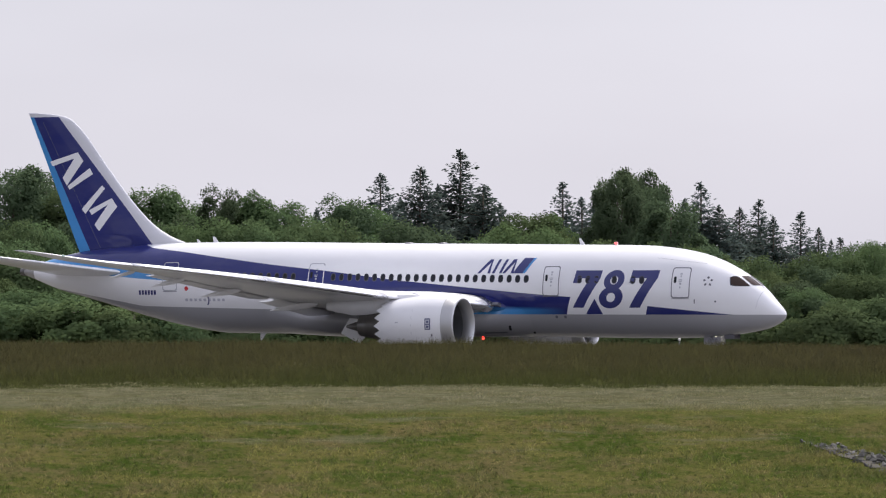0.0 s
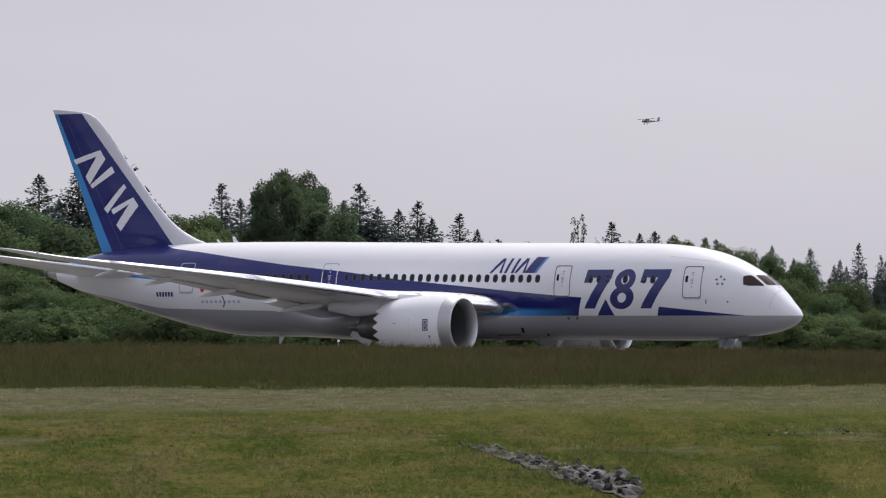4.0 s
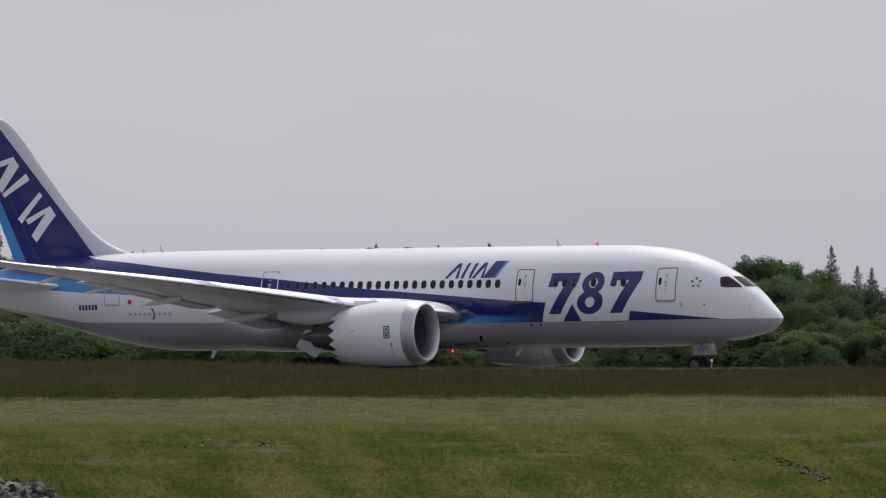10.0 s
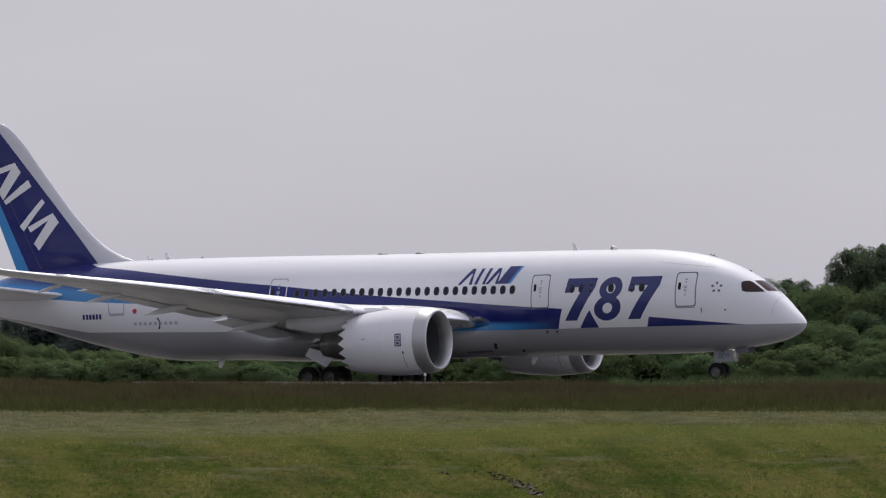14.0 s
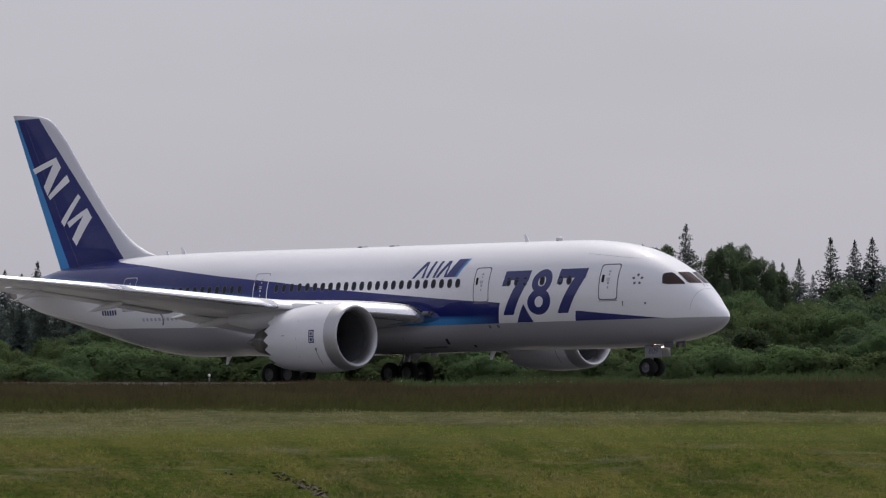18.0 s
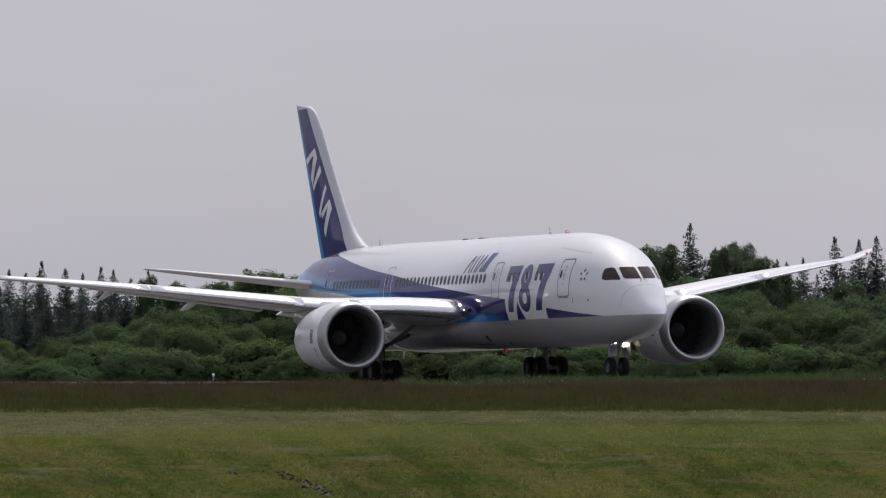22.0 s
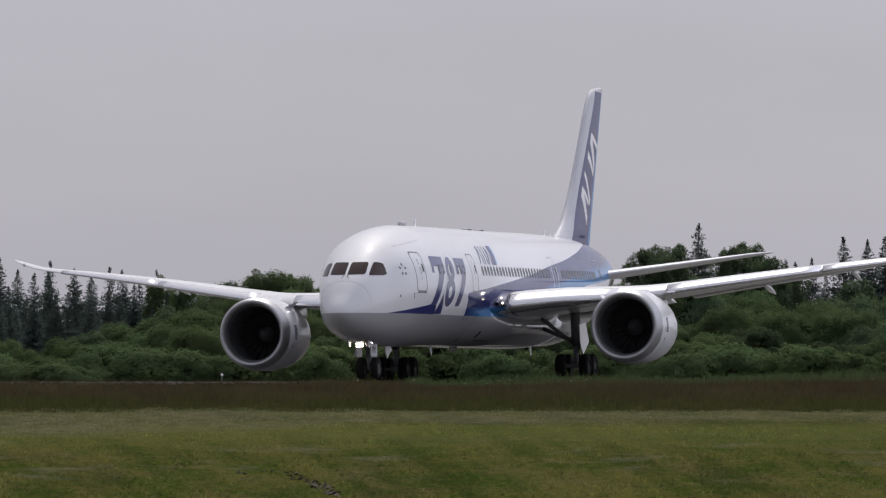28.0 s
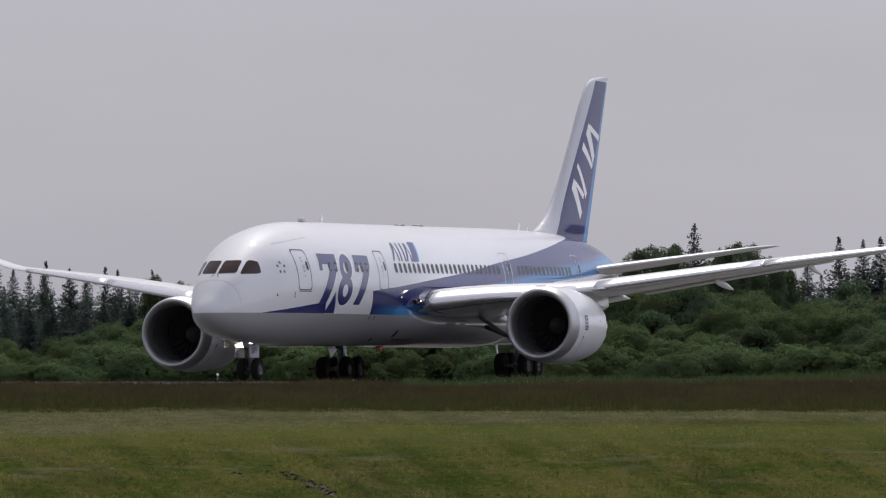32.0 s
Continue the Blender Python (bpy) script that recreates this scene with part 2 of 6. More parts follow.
def dry_lane(k):
    """The drier lane along the bank, by distance from the stand, and thin mown streaks before it."""
    r = from_stand(k)
    wavy = k.math("ADD", r, k.math("MULTIPLY", k.fan(0.35, 0.05, shift=9.0), 16.0))
    x, y, z = k.xyz()
    turn = k.math("ARCTAN2", x, y)
    front = k.math("SUBTRACT", wavy, k.ramp(turn, 0.19, 0.25, 0.0, 13.0))
    lane = k.math("MULTIPLY", k.math("MULTIPLY", k.ramp(front, 124, 132), k.ramp(wavy, 162, 168, 1.0, 0.0)), k.ramp(k.fan(0.5, 0.30, shift=2.0), 0.34, 0.56, 0.55, 0.92))
    streak = k.math("MULTIPLY", k.ramp(k.fan(0.40, 0.20, 6.0, 0.6, 15.0), 0.56, 0.62), k.math("MULTIPLY", k.ramp(r, 88, 93), k.ramp(r, 112, 120, 1.0, 0.0)))
    lane = k.math("MULTIPLY", lane, k.ramp(turn, 0.05, 0.20, 1.0, 0.7))
    return k.math("MAXIMUM", lane, k.math("MULTIPLY", streak, 0.5))


def from_stand(k):
    x, y, z = k.xyz()
    return k.math("SQRT", k.math("ADD", k.math("MULTIPLY", x, x), k.math("MULTIPLY", y, y)))


def meadow(k):
    """Colour of the short grass: lush and dry patches at several sizes, drier towards the west."""
    x, y, z = k.xyz()
    dry = k.ramp(k.math("ARCTAN2", x, y), 0.02, 0.15, 1.0, 0.0)
    g = k.mix(k.ramp(k.fan(0.5, 0.15), 0.43, 0.57), (0.034, 0.050, 0.009), k.mix(dry, (0.070, 0.070, 0.018), (0.086, 0.080, 0.025)))
    g = k.mix(k.math("MULTIPLY", k.ramp(k.fan(0.55, 0.08, shift=7.0), 0.50, 0.62), k.ramp(dry, 0, 1, 0.45, 0.75)), g, (0.094, 0.072, 0.036))
    g = k.mix(k.math("MULTIPLY", k.ramp(k.fan(2.6, 0.30, shift=3.0), 0.50, 0.62), k.ramp(dry, 0, 1, 0.55, 0.45)), g, (0.027, 0.052, 0.007))
    g = k.mix(k.math("MULTIPLY", k.ramp(k.fan(5.0, 0.6, shift=21.0), 0.52, 0.66), k.ramp(dry, 0, 1, 0.4, 0.75)), g, (0.106, 0.084, 0.045))
    g = k.mix(k.math("MULTIPLY", k.ramp(k.fan(7.0, 0.9, shift=11.0), 0.50, 0.62), 0.6), g, (0.086, 0.080, 0.030))
    g = k.mix(k.math("MULTIPLY", k.ramp(k.fan(9.0, 1.1, shift=17.0), 0.52, 0.62), 0.8), g, (0.018, 0.024, 0.006))
    # shading of shallow slanting swales put into the colour; bright strip before the lane
    swale_shade = k.math("MULTIPLY", k.ramp(k.slant(0.75, 0.02), 0.38, 0.62, -1.0, 1.0), k.ramp(dry, 0, 1, 1.0, 0.3))
    g = k.mix(k.math("MULTIPLY", k.math("MAXIMUM", swale_shade, 0.0), 0.45), g, (0.092, 0.086, 0.026))
    g = k.mix(k.math("MULTIPLY", k.math("MAXIMUM", k.math("MULTIPLY", swale_shade, -1.0), 0.0), 0.52), g, (0.020, 0.030, 0.007))
    r = from_stand(k)
    strip = k.math("MULTIPLY", k.ramp(r, 104, 122), k.math("MULTIPLY", k.ramp(r, 127, 133, 1.0, 0.0), k.ramp(dry, 0, 1, 0.55, 0.15)))
    g = k.mix(strip, g, (0.092, 0.100, 0.030))
    return k.mix(dry_lane(k), g, k.mix(k.ramp(k.fan(2.0, 0.9, shift=5.0), 0.40, 0.60), (0.066, 0.065, 0.036), (0.124, 0.116, 0.074)))


def rough_growth(k):
    """Colour of the tall grass: brown seed heads, greener at the near foot."""
    g = k.mix(k.ramp(k.fan(0.5, 0.06), 0.40, 0.62), (0.039, 0.031, 0.017), (0.052, 0.045, 0.022))
    x, y, z = k.xyz()
    g = k.mix(k.ramp(k.math("ARCTAN2", x, y), 0.04, 0.18, 0.6, 0.0), g, (0.054, 0.054, 0.021))
    r = k.math("ADD", from_stand(k), k.math("MULTIPLY", k.fan(0.7, 0.08, shift=4.0), 30.0))
    return k.mix(k.ramp(r, 164, 190, 0.9, 0.0), g, (0.041, 0.048, 0.014))


def turf():
    m = material("turf", (0.05, 0.06, 0.02), 0.95)
    k = Net(m)
    far = k.ramp(from_stand(k), 146, 152)
    g = k.mix(far, meadow(k), rough_growth(k))
    k.base(k.mix(k.math("MULTIPLY", k.ramp(k.noise(6, 4, 0.7), 0.4, 0.75), 0.25), g, (0.040, 0.048, 0.016)))
    k.out.inputs["Specular IOR Level"].default_value = 0.0
    k.bump(k.noise(9, 5, 0.7), 0.4, 0.03)
    return m


def grass_blade(name, colour, spread):
    """Thin blades that let light through."""
    m = material(name, (0.06, 0.07, 0.02), 0.7)
    k = Net(m)
    hsv = k.n.new("ShaderNodeHueSaturation")
    k.put(k.ramp(k.random(True), 0, 1, 1.0 if spread < 2 else 1.3, spread), hsv.inputs["Value"])
    k.l.new(colour(k), hsv.inputs["Color"])
    k.base(hsv.outputs[0])
    k.out.inputs["Specular IOR Level"].default_value = 0.1
    tr = k.n.new("ShaderNodeBsdfTranslucent")
    k.l.new(hsv.outputs[0], tr.inputs["Color"])
    mx = k.n.new("ShaderNodeMixShader")
    mx.inputs[0].default_value = 0.6
    k.l.new(k.out.outputs[0], mx.inputs[1]), k.l.new(tr.outputs[0], mx.inputs[2])
    k.l.new(mx.outputs[0], k.n["Material Output"].inputs["Surface"])
    return m


def old_asphalt():
    m = material("aged asphalt", (0.11, 0.105, 0.095), 0.95)
    k = Net(m)
    c = k.mix(k.noise(0.4, 6, 0.65), (0.12, 0.116, 0.108), (0.165, 0.16, 0.15))
    k.base(k.mix(k.math("MULTIPLY", k.ramp(k.noise(3, 4), 0.5, 0.8), 0.5), c, (0.108, 0.104, 0.098)))
    k.out.inputs["Specular IOR Level"].default_value = 0.0
    k.bump(k.noise(30, 3), 0.3, 0.01)
    return m


def stone():
    m = material("riprap stone", (0.25, 0.25, 0.26), 0.85)
    k = Net(m)
    c = k.mix(k.math("POWER", k.random(), 2.0), (0.010, 0.0095, 0.009), (0.20, 0.192, 0.182))
    k.base(k.mix(k.math("MULTIPLY", k.ramp(k.noise(8, 6, 0.7), 0.5, 0.8), 0.7), c, (0.085, 0.079, 0.072)))
    k.bump(k.noise(14, 5, 0.7), 0.6, 0.03)
    return m


PAINT, FIN = livery_paint(), fin_paint()
WHITE_PAINT = plain_paint("white paint", WHITE, 0.32, 0.07)
WING_GREY = plain_paint("wing grey paint", (0.76, 0.76, 0.78), 0.35, 0.10)
NAVY_PAINT = plain_paint("navy paint", NAVY, 0.32, 0.03)
AZURE_PAINT = plain_paint("azure paint", AZURE, 0.32, 0.03)
LINE = plain_paint("seam grey", (0.10, 0.10, 0.13), 0.5, 0.05)
SILVER = material("dull lip metal", (0.47, 0.47, 0.48), 0.5, 1.0)
SLAT = material("polished slat metal", (0.86, 0.86, 0.88), 0.24, 0.85)
STEEL = plain_paint("gear grey enamel", (0.19, 0.19, 0.20), 0.45, 0.3)
DARK_METAL = plain_paint("hot section metal", (0.06, 0.054, 0.048), 0.45, 0.2)
# the next two greys are lifted to stand in for haze inside the inlets
LINER = plain_paint("inlet liner", (0.085, 0.088, 0.092), 0.7, 0.1, 0.0)
BLADE = plain_paint("fan blade metal", (0.028, 0.028, 0.030), 0.8, 0.1, 0.0)
GLASS = material("cabin glass", (0.016, 0.017, 0.022), 0.12)
GLASS.node_tree.nodes["Principled BSDF"].inputs["Specular IOR Level"].default_value = 0.25
COCKPIT_GLASS = material("cockpit glass", (0.040, 0.023, 0.019), 0.10)
COCKPIT_GLASS.node_tree.nodes["Principled BSDF"].inputs["Specular IOR Level"].default_value = 0.25
RED = plain_paint("red paint", (0.55, 0.02, 0.03), 0.4, 0.02)
BEACON_SHELL = plain_paint("beacon housing", (0.62, 0.60, 0.62), 0.4, 0.05)
RED_LIT = glow("lit beacon window", (1.0, 0.008, 0.006), 30.0)
WING_LAMP = glow("lit landing lamp", (1.0, 0.88, 0.70), 8.0)
LAMP = glow("lit taxi lamp", (1.0, 0.88, 0.70), 26.0)
RUBBER, BARK, TURF, ASPHALT, STONE = rubber(), bark(), turf(), old_asphalt(), stone()
for dull in (LINER, BLADE):
    dull.node_tree.nodes["Principled BSDF"].inputs["Specular IOR Level"].default_value = 0.0
# leaf colours lightened, and the firs' bluer, to stand in for distance haze
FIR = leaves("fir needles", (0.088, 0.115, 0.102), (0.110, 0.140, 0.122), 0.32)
ALDER = leaves("alder leaves", (0.084, 0.124, 0.058), (0.104, 0.146, 0.066), 0.40)
WILLOW = leaves("willow leaves", (0.092, 0.132, 0.058), (0.116, 0.156, 0.068), 0.40)
OAK = leaves("dark broad leaves", (0.076, 0.110, 0.062), (0.094, 0.130, 0.070), 0.38)
MOWN = grass_blade("mown grass", meadow, 2.7)
TALL = grass_blade("tall grass", rough_growth, 1.5)


# ---- shapes ----
def part(name, bm, mat, parent, label="", smooth=True, at=None):
    """A bmesh as one mesh object under its thing or part."""
    me = bpy.data.meshes.new(name)
    bmesh.ops.recalc_face_normals(bm, faces=bm.faces)
    bm.to_mesh(me)
    bm.free()
    for m in (mat if isinstance(mat, (list, tuple)) else [mat]):
        me.materials.append(m)
    for p in me.polygons:
        p.use_smooth = smooth
    ob = new(name, me)
    ob.parent = parent
    if at is not None:
        ob.matrix_basis = at
    return tagged(ob, label) if label else ob


def again(ob, m):
    """A further part on the same mesh."""
    c = new(ob.name.split(".")[0], ob.data)
    c.parent = ob.parent
    c.matrix_basis = m
    return c


def from_arrays(name, verts, faces, mat, smooth=False):
    me = bpy.data.meshes.new(name)
    me.from_pydata(verts, [], faces)
    me.materials.append(mat)
    if smooth:
        me.polygons.foreach_set("use_smooth", [True] * len(me.polygons))
    me.update()
    return new(name, me)


def ring_loft(rings, cap=True, closed=True):
    bm = bmesh.new()
    vs = [[bm.verts.new(p) for p in r] for r in rings]
    n = len(vs[0])
    for a, b in zip(vs, vs[1:]):
        for i in range(n if closed else n - 1):
            j = (i + 1) % n
            bm.faces.new((a[i], a[j], b[j], b[i]))
    if cap:
        bm.faces.new(vs[0][::-1]), bm.faces.new(vs[-1])
    return bm


def spun(profile, n=48, axis="x", centre=(0, 0, 0), cap=False):
    """A profile of (along, radius) turned about an axis."""
    rings = []
    for a, r in profile:
        ring = []
        for i in range(n):
            c, s = r * math.cos(2 * math.pi * i / n), r * math.sin(2 * math.pi * i / n)
            p = (a, c, s) if axis == "x" else (c, a, s) if axis == "y" else (c, s, a)
            ring.append((p[0] + centre[0], p[1] + centre[1], p[2] + centre[2]))
        rings.append(ring)
    return ring_loft(rings, cap)


def tube(a, b, r0, r1=None, n=12, bm=None):
    """A tapered rod from a to b."""
    a, b = Vector(a), Vector(b)
    r1 = r0 if r1 is None else r1
    q = (b - a).to_track_quat("Z", "Y").to_matrix()
    out = bm or bmesh.new()
    rings = [[out.verts.new(p + q @ Vector((r * math.cos(2 * math.pi * i / n), r * math.sin(2 * math.pi * i / n), 0))) for i in range(n)] for p, r in ((a, r0), (b, r1))]
    for i in range(n):
        j = (i + 1) % n
        out.faces.new((rings[0][i], rings[0][j], rings[1][j], rings[1][i]))
    out.faces.new(rings[0][::-1]), out.faces.new(rings[1])
    return out


def box(size, centre=(0, 0, 0), bevel=0.0):
    bm = bmesh.new()
    bmesh.ops.create_cube(bm, size=1.0)
    for v in bm.verts:
        v.co = Vector((v.co.x * size[0] + centre[0], v.co.y * size[1] + centre[1], v.co.z * size[2] + centre[2]))
    if bevel:
        bmesh.ops.bevel(bm, geom=bm.edges[:], offset=bevel, segments=2, affect="EDGES")
    return bm


def pchip(xs, ys):
    """A smooth line through points, without overshoot."""
    xs, ys = np.array(xs, float), np.array(ys, float)
    if xs[0] > xs[-1]:
        xs, ys = xs[::-1], ys[::-1]
    hs, d = np.diff(xs), np.diff(ys) / np.diff(xs)
    m = np.zeros(len(xs))
    m[0], m[-1] = d[0], d[-1]
    for i in range(1, len(xs) - 1):
        if d[i - 1] * d[i] > 0:
            w1, w2 = 2 * hs[i] + hs[i - 1], hs[i] + 2 * hs[i - 1]
            m[i] = (w1 + w2) / (w1 / d[i - 1] + w2 / d[i])

    def at(x):
        x = min(max(x, xs[0]), xs[-1])
        i = min(max(int(np.searchsorted(xs, x)) - 1, 0), len(xs) - 2)
        t = (x - xs[i]) / hs[i]
        return float((2 * t**3 - 3 * t**2 + 1) * ys[i] + (t**3 - 2 * t**2 + t) * hs[i] * m[i] + (3 * t**2 - 2 * t**3) * ys[i + 1] + (t**3 - t**2) * hs[i] * m[i + 1])

    return at


# ---- ground ----
def smooth(a, b, v):
    t = min(max((v - a) / (b - a), 0), 1)
    return t * t * (3 - 2 * t)


BANK = pchip([-30, -4, 0, 4, 6, 8, 10, 13, 17, 18.2, 40], [0.80, 0.80, 0.79, 0.67, 0.59, 0.45, 0.36, 0.28, 0.27, 0.37, 0.37])
QUAD = (0.0948376, 0.016119, -0.0101405, 0.000170643, 6.78603e-05, -5.29383e-05)


def apron_z(x, y):
    u, v = min(max(x, -10), 91) - 70, min(max(y, 246), 372) - 300
    fall = 0.016 * max(x - 88, 0) if x < 130 else 0.67
    return -fall + QUAD[0] + QUAD[1] * u + QUAD[2] * v + QUAD[3] * u * u + QUAD[4] * v * v + QUAD[5] * u * v


SILL = pchip([-10, 0, 6, 9, 12, 14, 15, 16, 17, 30], [-0.25, -0.25, -0.285, -0.275, -0.24, -0.18, -0.155, -0.13, -0.118, -0.118])


def ground_z(x, y):
    r, az = math.hypot(x, y), math.degrees(math.atan2(x, max(y, 1e-6))) if y > 0 else 90
    lawn = -0.60 - 0.22 * smooth(20, 78, r) + 0.76 * smooth(60, 172, r) + 0.10 * (smooth(2, 12, az) - 0.5) * smooth(90, 150, r)
    lawn -= 0.06 * smooth(60, 75, r) * (1 - smooth(92, 112, r))
    crest = BANK(az)
    z = lawn + (crest - lawn) * smooth(150, 205, r)
    z = z + (apron_z(x, y) - 0.05 - z) * smooth(208, 236, r)
    if y > 0 and r > 212:
        z = min(z, EYE + min(r, 700) * math.tan(radians(SILL(az) - 0.02 * smooth(390, 430, r))))
    elif y <= 0:
        z = z + (0.25 - z) * smooth(400, 470, r)
    if y > 0 and r < 160:
        z += 0.055 * noise.noise((x * 0.30, y * 0.12, 0)) + 0.028 * noise.noise((x * 1.1, y * 0.5, 3))
    return z


def polar_sheet(rs, azs, lift=0.0):
    verts, faces = [], []
    for r in rs:
        for a in azs:
            x, y = r * math.sin(radians(a)), r * math.cos(radians(a))
            verts.append((x, y, ground_z(x, y) + lift))
    n = len(azs)
    for i in range(len(rs) - 1):
        for j in range(n - 1):
            faces.append((i * n + j, i * n + j + 1, (i + 1) * n + j + 1, (i + 1) * n + j))
    return verts, faces


near = [0.0] + list(np.arange(1, 60, 6.0)) + list(np.arange(60, 160, 1.0)) + list(np.arange(160, 250, 3.0)) + list(np.arange(250, 480, 10.0)) + [520, 600, 800, 1200, 2000, 3200, 4800]
wide = list(np.arange(-180, -12, 6.0)) + list(np.arange(-12, 28, 0.25)) + list(np.arange(28, 181, 6.0))
wide[-1] = 180.0
v, f = polar_sheet(near, wide)
ground = from_arrays("ground", v, f, TURF, True)
tagged(ground, "grassy airfield ground with mown and rough strips", "ground", kind="structure")

v, f = polar_sheet(list(np.arange(245, 392, 4.0)), list(np.arange(-24, 40.1, 0.5)), 0.07)
taxiway = from_arrays("taxiway", v, f, ASPHALT, True)
tagged(taxiway, "aged grey asphalt taxiway seen almost edge on", "taxiway", kind="structure")


def edging(az0, az1, r, thick, up):
    """A low pale kerb along the bank's back, its top at a steady slope from the stand."""
    verts, faces = [], []
    azs = np.arange(az0, az1, 0.1)
    for a in azs:
        for rr, top in ((r, False), (r, True), (r + thick, True), (r + thick, False)):
            x, y = rr * math.sin(radians(a)), rr * math.cos(radians(a))
            verts.append((x, y, EYE + r * math.tan(radians(up)) + 0.012 * noise.noise((a * 3, 0, 0)) if top else ground_z(x, y) - 0.1))
    n = len(azs)
    for i in range(n - 1):
        for k in range(3):
            faces.append((4 * i + k, 4 * i + k + 1, 4 * i + k + 5, 4 * i + k + 4))
    faces += [(0, 3, 2, 1), (4 * n - 4, 4 * n - 3, 4 * n - 2, 4 * n - 1)]
    return from_arrays("taxiway_edge", verts, faces, plain_paint("worn pale concrete", (0.34, 0.32, 0.29), 0.9, 0.6, 0.0))


tagged(edging(9.4, 13.9, 228.0, 0.3, -0.147), "worn pale concrete edging of the taxiway", "kerb", kind="structure")


def blades(name, count, rr, az, height, width, lean, mat, seed, bunch=1, rise=0.0, wave=(0.4, 0.15), vary=0.8):
    """Many thin grass blades on the ground, lower over the first metres."""
    rng = np.random.default_rng(seed)
    r = (rr[0] ** 2 + (rr[1] ** 2 - rr[0] ** 2) * rng.random(count)) ** 0.5
    a = np.radians(az[0] + (az[1] - az[0]) * rng.random(count))
    verts, faces = [], []
    for i in range(count):
        x, y = r[i] * math.sin(a[i]), r[i] * math.cos(a[i])
        z = ground_z(x, y) - 0.01
        patch = 1.0 - vary / 2 + vary * max(0, 0.5 + 1.3 * noise.noise((a[i] * 100 * wave[0], r[i] * wave[1], 7)) + 0.5 * noise.noise((a[i] * 400 * wave[0], r[i] * 3 * wave[1], 5)))
        if rise:
            patch *= 0.3 + 0.7 * smooth(rr[0], rr[0] + rise, r[i] + 5 * noise.noise((x * 0.25, y * 0.1, 2)))
        for _ in range(bunch):
            hgt = height * patch * rng.uniform(0.5, 1.2)
            ang = rng.uniform(0, 6.283)
            dx, dy = math.cos(ang) * width * 0.5, math.sin(ang) * width * 0.5
            ox, oy = rng.normal(0, width * 2.5), rng.normal(0, width * 5)
            lx, ly = rng.normal(0, lean) * hgt, rng.normal(0, lean) * hgt
            k = len(verts)
            verts += [(x + ox - dx, y + oy - dy, z), (x + ox + dx, y + oy + dy, z), (x + ox + lx, y + oy + ly, z + hgt)]
            faces.append((k, k + 1, k + 2))
    return from_arrays(name, verts, faces, mat)


mown = blades("mown_grass", 75000, (61, 153), (-5.6, 20.2), 0.05, 0.02, 0.8, MOWN, 1, 4, 0.0, (1.1, 0.12), 1.0)
tagged(mown, "short mown yellow-green grass with dry patches", "grass", kind="stuff")
tall = blades("tall_grass", 70000, (148, 222), (-5.8, 20.4), 0.27, 0.03, 0.5, TALL, 2, 4, 10.0)
tagged(tall, "tall brownish seeding grass on a low bank", "grass", kind="stuff")
tufts = blades("grass_tufts", 2600, (72, 98), (3.55, 5.9), 0.065, 0.016, 0.7, MOWN, 8, 3, 0.0, (2.0, 0.3), 1.6)
tagged(tufts, "longer grass tufts round the stones", "grass", kind="stuff")
weeds = blades("ragged_weeds", 3100, (210, 224), (14.4, 20.2), 0.36, 0.04, 0.35, leaves("weed leaves", (0.05, 0.075, 0.03), (0.085, 0.11, 0.05), 0.4), 6, 4)
tagged(weeds, "ragged green weeds along the top of the bank", "weeds", kind="stuff")


def flower_heads(n, seed):
    rng = random.Random(seed)
    verts, faces = [], []
    for _ in range(n):
        r, a = rng.uniform(206, 224), radians(rng.choice((rng.uniform(12.6, 20), rng.gauss(15.2, 0.8))))
        x, y, w = r * math.sin(a), r * math.cos(a), rng.uniform(0.010, 0.022)
        z = ground_z(x, y) + rng.uniform(0.15, 0.36)
        k = len(verts)
        verts += [(x - w, y, z), (x, y - w, z), (x + w, y, z), (x, y + w, z), (x, y, z + w), (x, y, z - w)]
        faces += [(k + i, k + (i + 1) % 4, k + 4) for i in range(4)] + [(k + (i + 1) % 4, k + i, k + 5) for i in range(4)]
    return from_arrays("flower_heads", verts, faces, material("pale petals", (0.62, 0.62, 0.52), 0.7))


tagged(flower_heads(50, 4), "scattered pale flower heads among the weeds", "flowers", kind="stuff")


# ---- stones in the ditch ----
SOIL = material("bare earth", (0.03, 0.022, 0.014), 0.95)
net = Net(SOIL)
net.base(net.mix(net.noise(9, 5), (0.016, 0.013, 0.008), (0.052, 0.040, 0.025)))
net.bump(net.noise(20, 4), 0.6, 0.03)


def stone_mesh(seed):
    rng = random.Random(seed)
    bm = bmesh.new()
    bmesh.ops.create_icosphere(bm, subdivisions=1, radius=0.5)
    for vt in bm.verts:
        vt.co *= rng.uniform(0.72, 1.2)
        vt.co.z *= 0.75
    return bm


